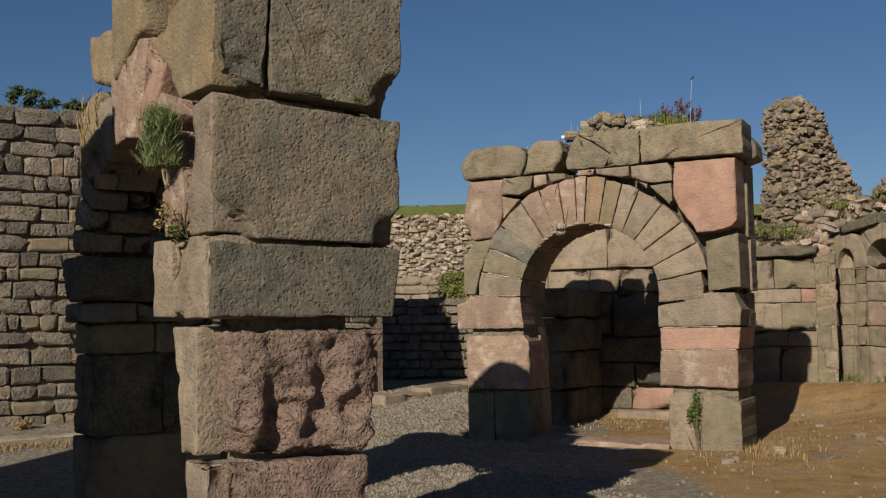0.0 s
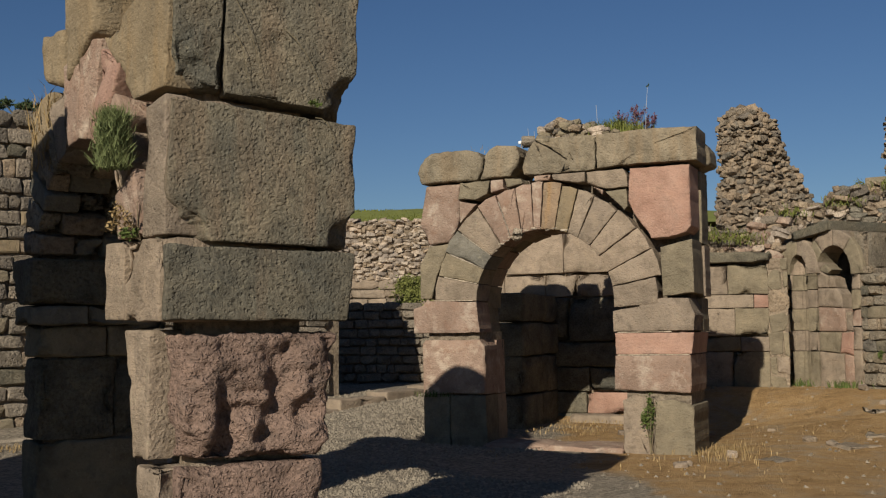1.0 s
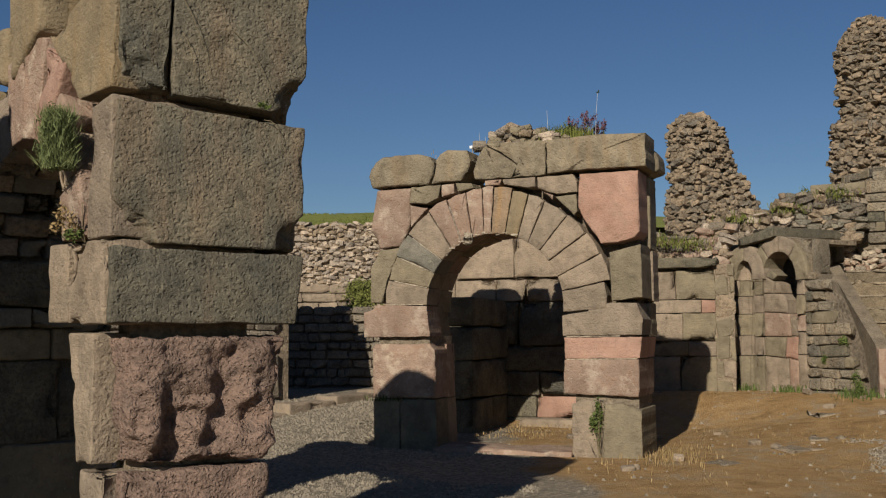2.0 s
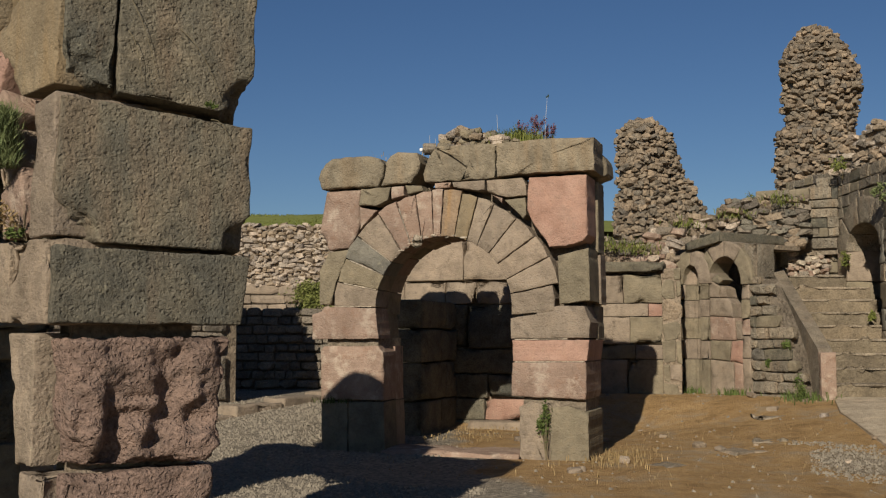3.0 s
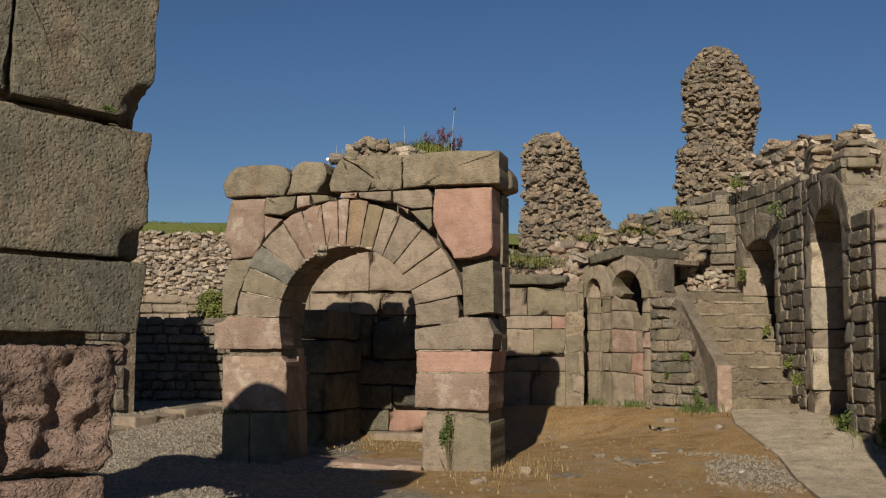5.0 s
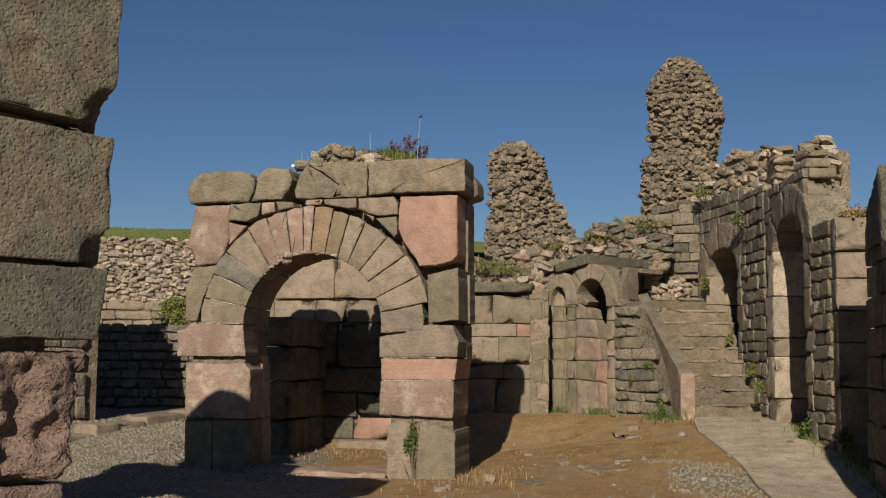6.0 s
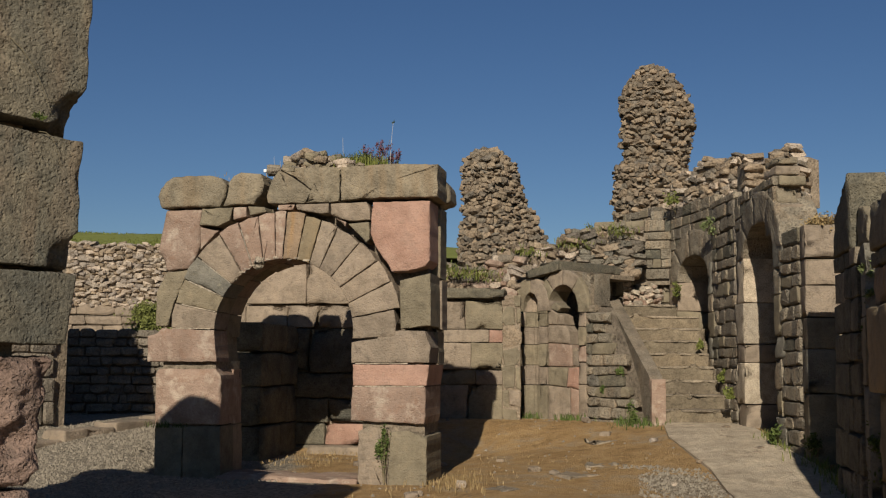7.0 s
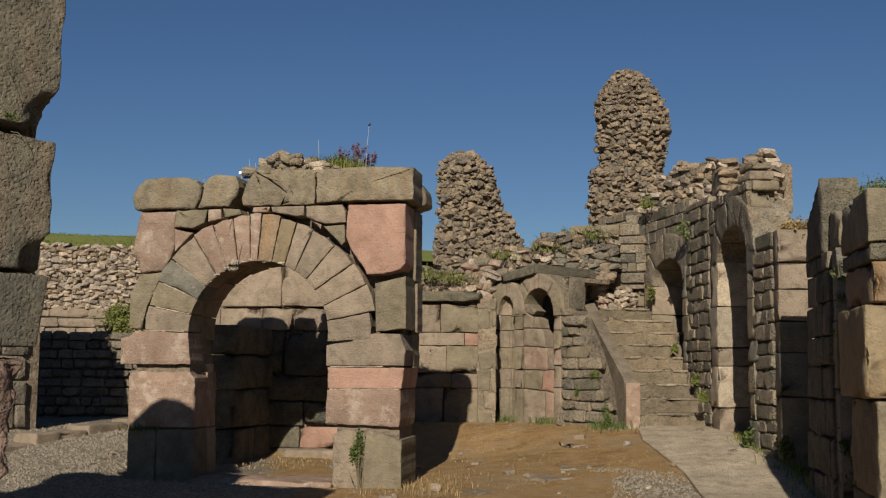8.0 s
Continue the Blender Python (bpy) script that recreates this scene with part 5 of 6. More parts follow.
# ---- rubble towers ----
def tower(label, x, y, z0, z1, radius, shift, seed):
    """A stump of rubble masonry: radius(z) and shift(z) give its outline from the court."""
    ob = thing("rubble_pillar", label, "ruin", (x, y, z0))
    rng = random.Random(seed)
    n, m = 44, 30

    def rr(a, z):
        u = Vector((math.cos(a), math.sin(a), 0))
        return radius(z) * (1 + 0.10 * noise.noise(u * 1.6 + Vector((0, 0, z * 1.6 + seed))) + 0.07 * noise.noise(u * 4.0 + Vector((seed, 0, z * 4.5))))

    verts, faces = [], []
    for k in range(n + 1):
        z = z0 + (z1 - z0) * k / n
        for j in range(m):
            a = 2 * math.pi * j / m
            r = max(0.04, rr(a, z) - 0.055 + 0.03 * noise.noise(Vector((math.cos(a) * 5, math.sin(a) * 5, z * 6))))
            verts.append((x + shift(z) + r * math.cos(a), y + r * 0.8 * math.sin(a), z - (0.1 if k == n else 0)))
    for k in range(n):
        for j in range(m):
            faces.append((k * m + j, k * m + (j + 1) % m, (k + 1) * m + (j + 1) % m, (k + 1) * m + j))
    faces.append(tuple(n * m + j for j in range(m)))
    part("core", mesh_of("core", verts, faces), MORTAR, ob)
    z = z0
    while z < z1:
        h = rng.choice((0.035, 0.05, 0.06, 0.07, 0.095))
        a = math.pi * 0.95 + rng.uniform(0, 0.1)
        while a < math.pi * 2.05:
            r = rr(a, z)
            w = rng.choice((0.06, 0.08, 0.10, 0.13, 0.17)) * rng.uniform(0.8, 1.2)
            hole = max(0.0, noise.noise(Vector((a * 3.0, z * 4.0, seed * 3.1))) - 0.28) * 0.28
            base = Matrix.Translation((x + shift(z) + r * math.cos(a), y + r * 0.8 * math.sin(a), z)) @ pose(0, 0, 0, 0, 0, math.degrees(a) + 90 + rng.uniform(-18, 18))
            if rng.random() > 0.05:
                piece(ob, base, rng.choice((RUBBLE, RUBBLE, RUBBLE, MORTAR, MORTAR, FIELD)), (0, 0.02 + hole + rng.uniform(-0.06, 0.07), rng.uniform(-0.02, 0.02)), (w, rng.uniform(0.14, 0.26), h * rng.uniform(0.8, 1.5)), rng, 3 if rng.random() < 0.7 else 2, 24)
            a += w * 0.98 / max(r, 0.2)
        z += h * 0.95
    # loose stones on the top
    for _ in range(18):
        a, f = rng.uniform(0, 6.28), rng.random() ** 0.5
        r = max(radius(z1), 0.12) * f
        b = rng.uniform(0.1, 0.24)
        piece(ob, Matrix.Translation((x + shift(z1) + r * math.cos(a), y + r * 0.8 * math.sin(a), z1)), rng.choice((RUBBLE, FIELD)), (0, 0, rng.uniform(-0.10, 0.03)), (b, b * 0.9, b * 0.5), rng, 3, 20)
    return ob


def bend(points):
    zs, vs = [p[0] for p in points], [p[1] for p in points]
    return lambda z: float(np.interp(z, zs, vs))


tower("tall weathered stump of mortared rubble masonry", 10.45, 21.1, 3.9, 7.76, bend(((3.9, 0.74), (4.4, 0.73), (5.0, 0.77), (5.5, 0.73), (5.72, 0.62), (6.07, 0.70), (6.75, 0.76), (6.9, 0.73), (7.1, 0.64), (7.4, 0.55), (7.62, 0.36), (7.8, 0.14))), bend(((3.9, 0.02), (5.5, 0.0), (5.75, 0.14), (6.8, 0.16), (7.2, 0.10), (7.8, 0.10))), 3)
tower("rounded stump of mortared rubble masonry", 7.15, 21.85, 2.8, 5.88, bend(((2.8, 0.84), (4.3, 0.64), (5.0, 0.59), (5.3, 0.54), (5.56, 0.47), (5.8, 0.30), (5.95, 0.12))), bend(((2.8, 0.1), (4.5, 0.06), (5.5, -0.06), (5.9, -0.10))), 8)
tower("low sloping shoulder of mortared rubble masonry", 7.85, 21.7, 2.8, 4.62, bend(((2.8, 0.6), (3.8, 0.42), (4.3, 0.24), (4.6, 0.1))), bend(((2.8, 0.1), (4.6, -0.02))), 9)


# ---- paving beside the east wall ----
def build_path():
    edge = ((5.75, 9.3), (6.26, 10.72), (6.75, 12.0), (7.0, 13.0), (7.35, 14.2), (7.9, 15.5))
    wall = ((7.60, 9.3), (7.82, 10.72), (8.10, 12.0), (8.35, 13.0), (8.75, 14.2), (9.2, 15.5))
    verts, faces = [], []
    for (a, b), (c, d) in zip(edge, wall):
        for k in range(7):
            f = k / 6
            x, y = a + (c - a) * f, b + (d - b) * f
            verts.append((x + 0.05 * noise.noise(Vector((x * 3, y * 3, 9))), y, ground_z(x, y) + 0.035))
    n = len(edge)
    top = len(verts)
    verts += [(x, y, z - 0.25) for x, y, z in verts]
    for j in range(n - 1):
        for k in range(6):
            a = j * 7 + k
            faces.append((a, a + 1, a + 8, a + 7))
        faces.append((j * 7, j * 7 + 7, top + j * 7 + 7, top + j * 7))
    path = part("pavement", mesh_of("pavement", verts, faces, smooth=False), PAVE, None)
    tagged(path, "worn pale concrete strip beside the east wall", "pavement", kind="structure")


build_path()


# ---- plants ----
BUSH = plain_mat("leaf_bush", (0.092, 0.108, 0.026), (0.215, 0.225, 0.062))

def leaf_cloud(rng, n, centre, radii, size, droop=0.0, clumps=9):
    """Vertices and faces of n small leaves in uneven clumps inside an ellipsoid."""
    verts, faces = [], []
    heads = []
    for _ in range(clumps):
        d = Vector((rng.gauss(0, 1), rng.gauss(0, 1), rng.gauss(0, 1))).normalized() * rng.uniform(0.3, 0.8)
        heads.append((d, rng.uniform(0.25, 0.5)))
    for _ in range(n):
        h, r = rng.choice(heads)
        o = h + Vector((rng.gauss(0, 0.5), rng.gauss(0, 0.5), rng.gauss(0, 0.5))) * r
        c = Vector(centre) + Vector((o.x * radii[0], o.y * radii[1], o.z * radii[2]))
        a = Vector((rng.gauss(0, 1), rng.gauss(0, 1), rng.gauss(0, 1) - droop)).normalized()
        b = a.cross(Vector((rng.gauss(0, 1), rng.gauss(0, 1), rng.gauss(0, 1)))).normalized()
        s = size * rng.uniform(0.6, 1.4)
        k = len(verts)
        verts += [c - a * s, c + b * s * 0.4, c + a * s, c - b * s * 0.4]
        faces.append((k, k + 1, k + 2, k + 3))
    return verts, faces


def stems(rng, n, root, centre, radii, thick):
    verts, faces = [], []
    for _ in range(n):
        tip = Vector(centre) + Vector((rng.uniform(-1, 1) * radii[0], rng.uniform(-1, 1) * radii[1], rng.uniform(-0.3, 1) * radii[2])) * 0.85
        tube(verts, faces, [Vector(root), (Vector(root) + tip) / 2 + Vector((0, 0, 0.05 * radii[2])), tip], [thick, thick * 0.7, thick * 0.3])
    return verts, faces


def tube(verts, faces, path, radius, sides=5):
    k0 = len(verts)
    for i, (p, r) in enumerate(zip(path, radius)):
        d = (path[min(i + 1, len(path) - 1)] - path[max(i - 1, 0)]).normalized()
        u = d.cross(Vector((0.3, 0.9, 0.2))).normalized()
        v = d.cross(u)
        for j in range(sides):
            a = 2 * math.pi * j / sides
            verts.append(p + u * r * math.cos(a) + v * r * math.sin(a))
    for i in range(len(path) - 1):
        for j in range(sides):
            a, b = k0 + i * sides + j, k0 + i * sides + (j + 1) % sides
            faces.append((a, b, b + sides, a + sides))


def shrub(name, label, category, root, centre, radii, n, size, mat, seed, stem_n=10, clumps=9, thick=0.006):
    rng = random.Random(seed)
    ob = thing(name, label, category, tuple(root))
    part("stem", mesh_of("stem", *stems(rng, stem_n, root, centre, radii, thick)), STEM, ob)
    part("foliage", mesh_of("foliage", *leaf_cloud(rng, n, centre, radii, size, clumps=clumps), smooth=False), mat, ob)
    return ob


def blades(rng, points, height, width=0.006, lean=0.5):
    verts, faces = [], []
    for p in points:
        h = height * rng.uniform(0.5, 1.3)
        a = rng.uniform(0, 6.28)
        d = Vector((math.cos(a), math.sin(a), 0))
        side = Vector((-d.y, d.x, 0)) * width
        p = Vector(p)
        m = p + d * h * lean * 0.35 + Vector((0, 0, h * 0.6))
        t = p + d * h * lean + Vector((0, 0, h * rng.uniform(0.75, 1)))
        k = len(verts)
        verts += [p - side, p + side, m + side * 0.7, m - side * 0.7, t]
        faces += [(k, k + 1, k + 2, k + 3), (k + 3, k + 2, k + 4)]
    return verts, faces


def grass(name, label, points, height, mat, seed, width=0.006, lean=0.5):
    ob = part(name, mesh_of(name, *blades(random.Random(seed), points, height, width, lean), smooth=False), mat, None)
    return tagged(ob, label, "grass", kind="stuff")


def scatter(rng, n, x, y, rx, ry, z=None):
    pts = []
    for _ in range(n):
        px, py = x + rng.gauss(0, rx), y + rng.gauss(0, ry)
        pts.append((px, py, (ground_z(px, py) if z is None else z) - 0.01))
    return pts


def local(base, s, d, z):
    return tuple(base @ Vector((s, d, z)))


def build_plants():
    rng = random.Random(77)
    # on the near pier's west face
    bush = shrub("wall_shrub", "bushy grey-green shrub rooted in the arch's joints", "shrub", local(WEST, -0.50, 0.0, 2.36), local(WEST, -0.53, -0.13, 2.53), (0.095, 0.08, 0.17), 700, 0.013, SAGE, 1, 30, 14, 0.003)
    v, f = [], []
    for _ in range(4200):
        p = Vector(local(WEST, -0.53 + rng.gauss(0, 0.042), -0.10 + rng.gauss(0, 0.04), 2.34 + rng.uniform(0.0, 0.30)))
        d = Vector((rng.gauss(0, 0.45), rng.gauss(0, 0.45) - 0.2, rng.uniform(0.5, 1.2))).normalized() * rng.uniform(0.05, 0.10)
        side = d.cross(Vector((rng.gauss(0, 1), rng.gauss(0, 1), 0))).normalized() * 0.0027
        k = len(v)
        v += [p - side, p + side, p + d]
        f.append((k, k + 1, k + 2))
    part("needle_foliage", mesh_of("needles", v, f, smooth=False), SAGE, bush)
    shrub("wall_plant", "small dry plant with few leaves in a joint", "plant", local(WEST, -0.40, 0.0, 1.95), local(WEST, -0.42, -0.08, 2.08), (0.10, 0.08, 0.14), 160, 0.014, STRAW, 2, 14, 6, 0.003)
    shrub("wall_plant", "small green plant in a joint", "plant", local(WEST, -0.36, 0.0, 1.94), local(WEST, -0.36, -0.05, 1.97), (0.06, 0.05, 0.05), 160, 0.014, LEAF, 3, 6, 5, 0.003)
    shrub("wall_plant", "tiny green plant between two blocks", "plant", (-0.46, 5.98, 2.67), (-0.46, 5.95, 2.69), (0.05, 0.03, 0.03), 90, 0.012, LEAF, 4, 4, 5, 0.002)
    grass("dry_grass", "dry grass hanging from the broken arch", [local(WEST, -rng.uniform(1.9, 2.4), rng.uniform(-0.02, 0.05), rng.uniform(2.5, 3.0)) for _ in range(160)], 0.16, STRAW, 5, 0.004)
    # thin dry stems that hang over the near blocks
    for k, (s0, z0, s1, z1) in enumerate(((0.30, 3.30, 0.50, 2.82), (0.62, 3.10, 0.86, 2.72), (0.80, 2.62, 0.92, 2.46), (0.34, 3.05, 0.42, 2.76))):
        st = thing("dry_stalk", "thin dry stem hanging over the pier's blocks", "plant", (-0.9, 5.6, z0), group="stems on the pier")
        v, f = [], []
        front = place(-1.19, 5.68, -24.0)
        ends = [Vector(local(front, s0 + (s1 - s0) * a, -0.012 - 0.03 * math.sin(a * 3.1), z0 + (z1 - z0) * a + 0.05 * math.sin(a * 3.1))) for a in (0, 0.25, 0.5, 0.75, 1.0)]
        tube(v, f, ends, [0.0022, 0.002, 0.0018, 0.0014, 0.001])
        part("stem", mesh_of("stem", v, f), STEM, st)
    # on top of the free-standing arch
    grass("green_grass", "green grass tuft on the arch", [local(ARCH, rng.gauss(-0.98, 0.16), rng.uniform(0.05, 0.6), 3.76) for _ in range(900)], 0.17, GRASS, 6, 0.006)
    grass("dry_grass", "sparse dry grass on the arch", [local(ARCH, rng.uniform(-3.2, -0.1), rng.uniform(0.05, 0.7), 3.68) for _ in range(90)], 0.07, STRAW, 7, 0.004)
    plant = thing("flowering_plant", "dark purple flowering plant with upright spikes on the arch", "plant", local(ARCH, -0.70, 0.35, 3.74))
    v, f, sv, sf = [], [], [], []
    for k in range(17):
        root = Vector(local(ARCH, -0.72 + rng.uniform(-0.10, 0.12), 0.35 + rng.uniform(-0.1, 0.1), 3.72))
        tip = root + Vector((rng.uniform(-0.20, 0.24), rng.uniform(-0.1, 0.1), rng.uniform(0.14, 0.40)))
        tube(sv, sf, [root, root.lerp(tip, 0.5) + Vector((0.01, 0, 0.02)), tip], [0.004, 0.003, 0.0015])
        a, b = leaf_cloud(rng, 75, tuple(root.lerp(tip, 0.78)), (0.045, 0.045, 0.10), 0.014, clumps=5)
        n = len(v)
        v += a
        f += [tuple(q + n for q in face) for face in b]
    part("stem", mesh_of("stem", sv, sf), STEM, plant)
    part("foliage", mesh_of("foliage", v, f, smooth=False), PLUM, plant)
    shrub("wall_plant", "leafy grey-green plant on the arch", "plant", local(ARCH, -0.88, 0.4, 3.7), local(ARCH, -0.90, 0.3, 3.90), (0.14, 0.12, 0.16), 420, 0.016, SAGE, 9, 8, 6, 0.004)
    for s, z, top, head in ((-1.22, 3.74, 4.16, False), (-0.62, 3.74, 4.34, True), (-2.02, 3.68, 3.9, False), (-2.10, 3.68, 3.95, False)):
        st = thing("dry_stalk", "thin pale dry flower stalk on the arch", "plant", local(ARCH, s, 0.3, z), group="stalks on the arch")
        v, f = [], []
        p = Vector(local(ARCH, s, 0.3, z))
        tube(v, f, [p, p + Vector((0.01, 0, (top - z) * 0.5)), p + Vector((0.035 if head else 0, 0, top - z))], [0.0032, 0.003, 0.002])
        part("stem", mesh_of("stem", v, f), STALK, st)
        if head:
            v, f = leaf_cloud(rng, 40, p + Vector((0.035, 0, top - z)), (0.02, 0.02, 0.03), 0.012, clumps=3)
            part("seed_head", mesh_of("seed_head", v, f, smooth=False), TREE, st)
    # at the foot of the arch
    shrub("ivy", "trailing green ivy on the pier's foot", "plant", local(ARCH, -0.56, -0.02, 0.0), local(ARCH, -0.57, -0.05, 0.48), (0.10, 0.04, 0.24), 420, 0.022, LEAF, 10, 8, 9, 0.004)
    grass("dry_grass", "dry grass at the pier's foot", [local(ARCH, rng.gauss(0.2, 0.22), rng.gauss(0.2, 0.5), 0.0) for _ in range(420)], 0.12, STRAW, 11, 0.005)
    grass("green_grass", "weeds at the west pier's foot", [local(ARCH, rng.gauss(-3.25, 0.12), rng.gauss(-0.05, 0.05), 0.62) for _ in range(60)], 0.1, LEAF, 12, 0.006)
    grass("dry_grass", "sparse weeds inside the arch", [local(ARCH, rng.uniform(-2.6, -1.6), rng.uniform(1.2, 3.3), 0.08) for _ in range(260)], 0.045, STRAW, 13, 0.006)
    # court
    pts = []
    for _ in range(1500):
        x, y = rng.uniform(1.0, 8.0), rng.uniform(10.2, 17.5)
        if fract(Vector((x * 0.8, y * 0.8, 3)), 3) > 0.05:
            pts.append((x, y, ground_z(x, y) - 0.01))
    grass("dry_grass", "short dry grass on the earth", pts, 0.05, STRAW, 14, 0.006, 1.0)
    # foot of the niches and stairs
    grass("green_grass", "green weeds at the foot of the niches", scatter(rng, 150, 6.95, 16.90, 0.10, 0.16) + scatter(rng, 60, 6.45, 17.55, 0.1, 0.12), 0.13, LEAF, 15, 0.008)
    grass("green_grass", "green weeds beside the stairs", scatter(rng, 260, 7.55, 15.75, 0.16, 0.20), 0.15, LEAF, 16, 0.008)
    for k, (x, y, z, r) in enumerate(((7.58, 15.95, 0.75, 0.16), (7.45, 16.1, 1.3, 0.1), (7.5, 15.7, 0.6, 0.15), (7.3, 16.4, 1.05, 0.07), (6.32, 18.1, 1.45, 0.08))):
        shrub("wall_plant", "leafy green weed growing from the masonry", "plant", (x + 0.05, y + 0.05, z - r), (x - 0.04, y - 0.06, z), (r * 0.7, r * 0.6, r * 1.1), 260, 0.024, LEAF, 30 + k, 6, 6)
    # east wall
    for k, (x, y, z, r, m) in enumerate(((8.50, 19.6, 4.0, 0.2, GRASS), (9.42, 18.0, 4.35, 0.2, GRASS), (9.15, 16.2, 3.7, 0.16, SAGE), (6.82, 8.92, 2.35, 0.12, SAGE), (6.80, 8.88, 2.10, 0.10, SAGE), (6.90, 9.10, 1.85, 0.12, LEAF), (6.84, 8.96, 1.60, 0.08, LEAF), (6.86, 8.95, 0.95, 0.13, LEAF), (6.80, 8.85, 0.70, 0.14, LEAF), (6.86, 8.95, 0.40, 0.18, LEAF), (8.08, 11.8, 0.45, 0.16, LEAF),  (8.3, 13.0, 0.5, 0.16, LEAF), (8.82, 15.05, 1.0, 0.1, GRASS), (9.2, 15.9, 1.25, 0.12, GRASS), (9.35, 16.9, 1.75, 0.1, GRASS), (9.45, 17.9, 2.75, 0.16, GRASS))):
        shrub("wall_plant", "leafy plant growing on the east wall", "plant", (x + 0.05, y + 0.05, z - r * 0.8), (x - 0.1, y - 0.1, z), (r * 0.8, r * 0.8, r), 300, 0.026, m, 50 + k, 8, 7)
    shrub("bush", "green bush behind the east wall's top", "bush", (8.7, 10.45, 2.2), (8.72, 10.5, 3.36), (0.62, 0.55, 0.34), 8000, 0.024, LEAF, 70, 22, 22, 0.012)
    shrub("bush", "yellowish dry bush on the east wall", "bush", (8.4, 11.9, 3.0), (8.45, 12.0, 3.22), (0.35, 0.4, 0.16), 800, 0.03, STRAW, 71, 14, 9, 0.006)
    grass("green_grass", "weeds along the foot of the east wall", [(7.98 + rng.gauss(0, 0.1) + (0.25 if yy > 11.5 else 0.42) * (yy - 11.5), yy, ground_z(8, yy)) for yy in [rng.uniform(9.4, 13.6) for _ in range(520)]], 0.16, GRASS, 72, 0.008)
    # rubble ridges
    for k, (x, y, z) in enumerate(((5.3, 18.15, 2.95), (5.65, 18.05, 2.9), (6.9, 18.75, 3.4), (7.6, 18.45, 3.55), (8.3, 18.2, 3.8), (5.0, 18.3, 3.0))):
        grass("green_grass", "grass tuft among the rubble", [(x + rng.gauss(0, 0.2), y - 0.1 + rng.gauss(0, 0.1), z + rng.gauss(0, 0.05)) for _ in range(150)], 0.11, GRASS, 80 + k, 0.008, 0.9)
    # north
    shrub("bush", "green bush at the foot of the rubble wall", "bush", (0.10, 19.9, 1.8), (0.22, 19.75, 2.14), (0.55, 0.30, 0.38), 5200, 0.026, BUSH, 90, 16, 14, 0.01)
    grass("green_grass", "grass along the top of the rubble wall", [(rng.uniform(-2.6, 2.6), yy, 3.96 + 0.5 * min(1, (yy - 25.95) / 3) + 0.045 * (yy - 26)) for yy in [26.0 + 3.6 * rng.random() for _ in range(5000)]], 0.07, GRASS, 91, 0.014)
    # west
    for k, (x, y, z, r) in enumerate(((-7.15, 17.6, 5.16, 0.62), (-6.15, 18.0, 5.02, 0.50))):
        tree = thing("tree", "dark green tree crown behind the west wall", "tree", (x, y, 0.5), group="trees behind the wall")
        v, f, lv, lf = [], [], [], []
        tube(v, f, [Vector((x, y, 0.4)), Vector((x + 0.1, y, 2.6)), Vector((x, y, z - 0.3))], [0.10, 0.08, 0.04], 8)
        for _ in range(16):
            p = Vector((x, y, z - 0.7 * rng.random() - 0.2))
            tip = p + Vector((rng.uniform(-r, r) * 1.5, rng.uniform(-r, r), rng.uniform(0.25, 0.75)))
            tube(v, f, [p, p.lerp(tip, 0.6) + Vector((0, 0, 0.06)), tip], [0.028, 0.014, 0.006])
            a, b = leaf_cloud(rng, 210, tuple(tip), (0.20, 0.18, 0.12), 0.035, clumps=5)
            n = len(lv)
            lv += a
            lf += [tuple(q + n for q in face) for face in b]
        part("trunk", mesh_of("trunk", v, f), STEM, tree)
        part("crown", mesh_of("crown", lv, lf, smooth=False), TREE, tree)
    grass("green_grass", "grass strip along the ledge", [(-5.3 + t * 0.81 + rng.gauss(0, 0.12) + 0.55, 12.5 + t * 0.55 + rng.gauss(0, 0.1), 0.1) for t in [rng.uniform(-0.6, 2.0) for _ in range(700)]], 0.09, STRAW, 95, 0.007)
    shrub("dry_weed", "reddish dry weed at the foot of the wall", "plant", (-5.15, 13.5, 0.2), (-5.15, 13.45, 0.3), (0.16, 0.1, 0.09), 320, 0.02, STRAW, 96, 10, 6, 0.004)


build_plants()


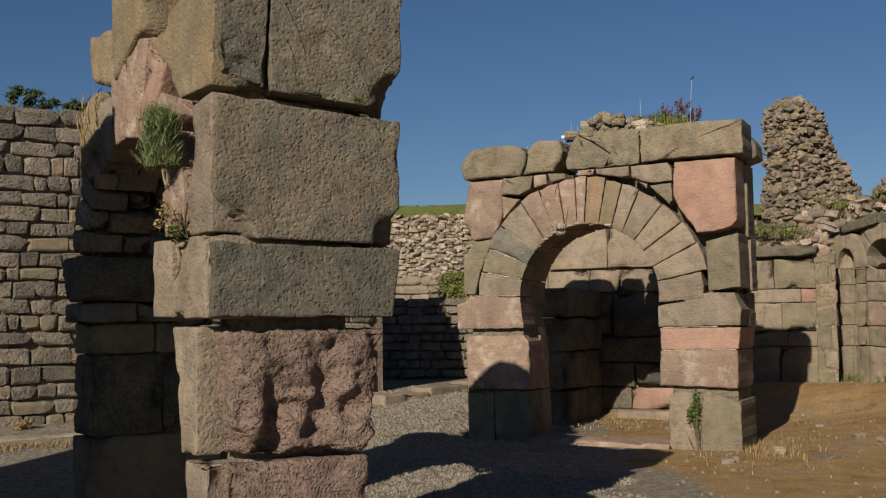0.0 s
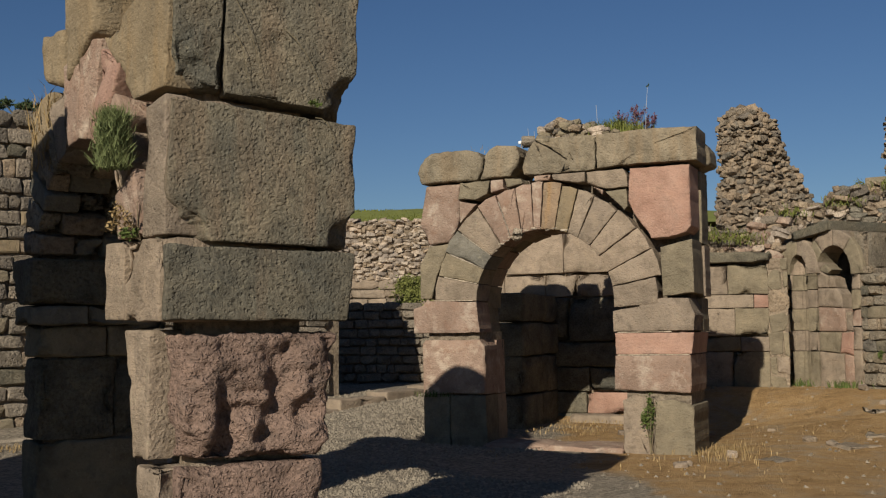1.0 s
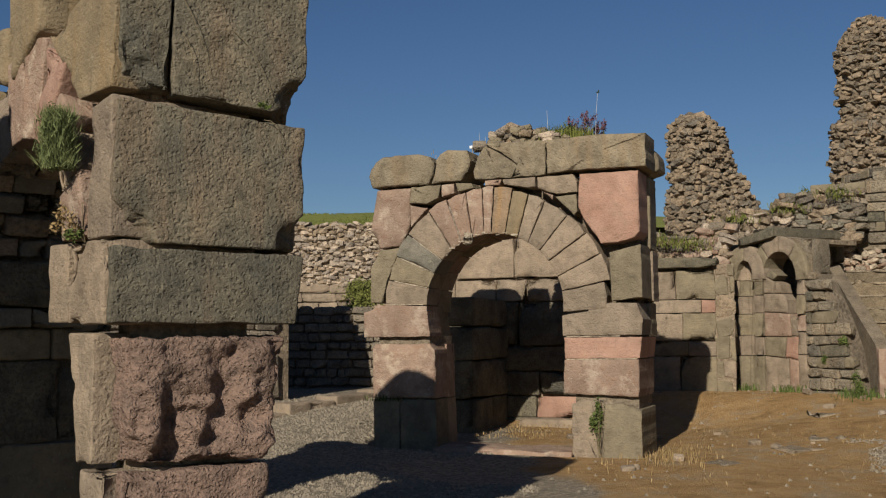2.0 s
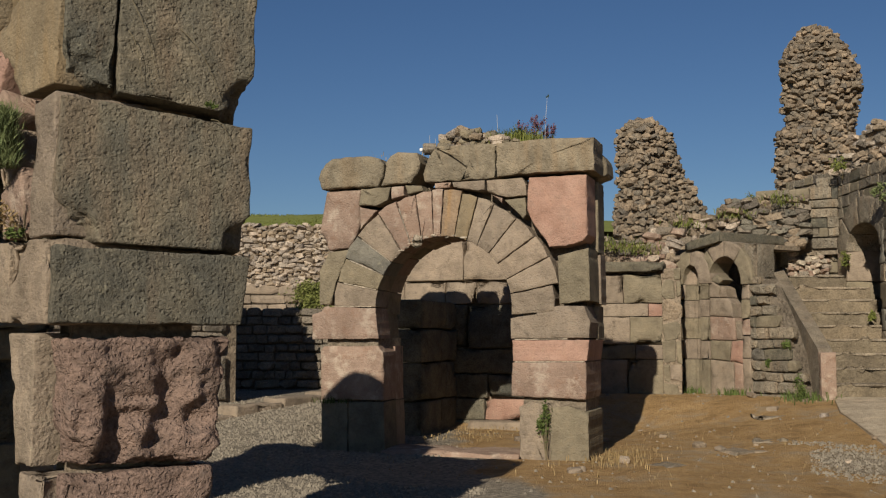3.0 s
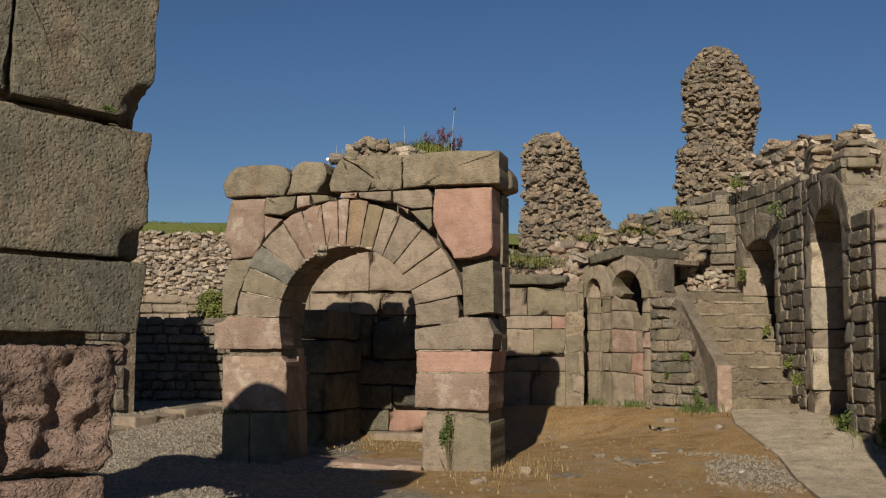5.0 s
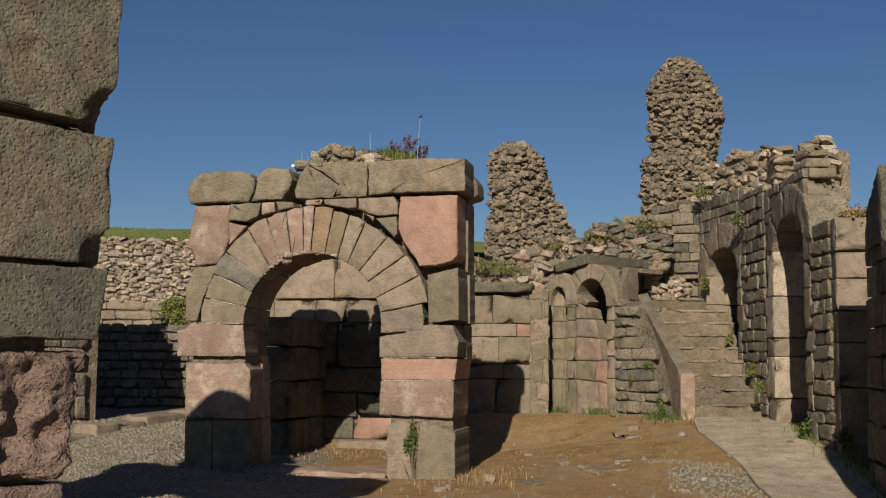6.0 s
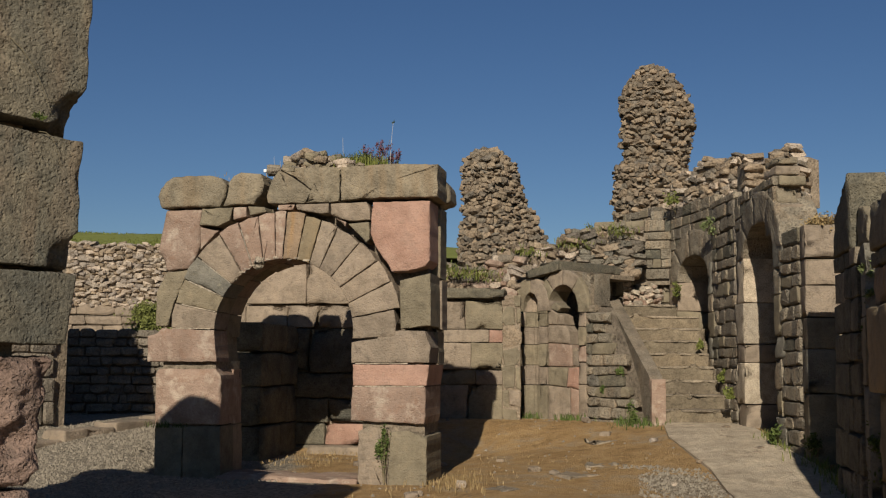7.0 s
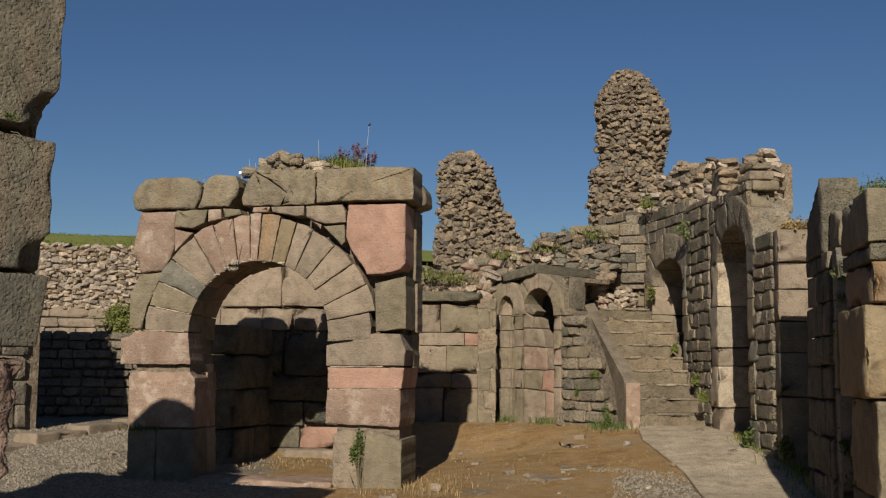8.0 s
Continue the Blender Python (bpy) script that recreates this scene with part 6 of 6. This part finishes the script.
# ---- loose stones and gravel ----
def build_stones():
    rng = random.Random(9)
    for x, y, w, d, turn in ((5.35, 12.6, 0.75, 0.5, 12), (5.9, 13.1, 0.6, 0.4, -20), (4.05, 11.75, 0.40, 0.3, 30), (6.6, 14.9, 0.5, 0.35, 8)):
        z = ground_z(x, y)
        ob = part("flat_stone", block_mesh(((-w / 2, -0.08), (w / 2, -0.08), (w * 0.42, 0.012), (-w * 0.45, 0.006)), -d / 2, d / 2, cell=0.05, rnd=0.02, wear=0.12, amp=0.03), PLASTER, None, pose(x, y, z, 0, 0, turn))
        tagged(ob, "flat pale stone half buried in the earth", "stone", "flat stones in the court")
    for k in range(30):
        x, y = rng.uniform(2.5, 7.6), rng.uniform(11.2, 17.3)
        if k < 14:
            x, y = rng.uniform(6.6, 8.9), rng.uniform(12.5, 16.8)
        a = rng.uniform(0.05, 0.17) if k % 5 else rng.uniform(0.14, 0.22)
        me = rng.choice(pieces(rng.choice((BEIGE, PALE, RUBBLE)), 2))
        ob = new("loose_stone", me)
        ob.matrix_basis = Matrix.LocRotScale(Vector((x, y, ground_z(x, y) + a * 0.14)), Euler((rng.uniform(-0.2, 0.2), rng.uniform(-0.2, 0.2), rng.uniform(0, 6))), Vector((a, a * 0.75, a * 0.5)))
        tagged(ob, "loose pale stone lying on the dry earth", "stone", "loose stones in the court")
    verts, faces = [], []
    tri = ((0, 1, 2), (0, 2, 3), (0, 3, 4), (0, 4, 1))
    n = 0
    while n < 15000:
        x, y = rng.uniform(-2.2, 7.3), rng.uniform(9.0, 17.5)
        g = fract(Vector((x * 0.55, y * 0.55, 0)), 3)
        court = 0.9 - 0.55 * x + 1.2 * g
        east = 1.0 - ((x - 6.2) / 0.9) ** 2 - ((y - 11.4) / 1.7) ** 2 + g
        if court < 0.2 and east < 0.3 and rng.random() > 0.012:
            continue
        n += 1
        a = rng.uniform(0.012, 0.045)
        z = ground_z(x, y)
        t = rng.uniform(0, 6.28)
        k = len(verts)
        verts.append((x + rng.uniform(-0.3, 0.3) * a, y + rng.uniform(-0.3, 0.3) * a, z + a * rng.uniform(0.35, 0.7)))
        for j in range(4):
            r = a * rng.uniform(0.7, 1.2)
            verts.append((x + r * math.cos(t + j * 1.57), y + r * math.sin(t + j * 1.57), z - 0.012))
        faces += [(k + i, k + j, k + l) for i, j, l in tri]
    gravel = part("gravel", mesh_of("gravel", verts, faces, smooth=False), PALE_GRAVEL, None)
    tagged(gravel, "loose grey gravel spread over the court", "gravel", kind="stuff")


PALE_GRAVEL = plain_mat("gravel", (0.140, 0.116, 0.085), (0.240, 0.202, 0.150), 1.5, 0.95)
build_stones()
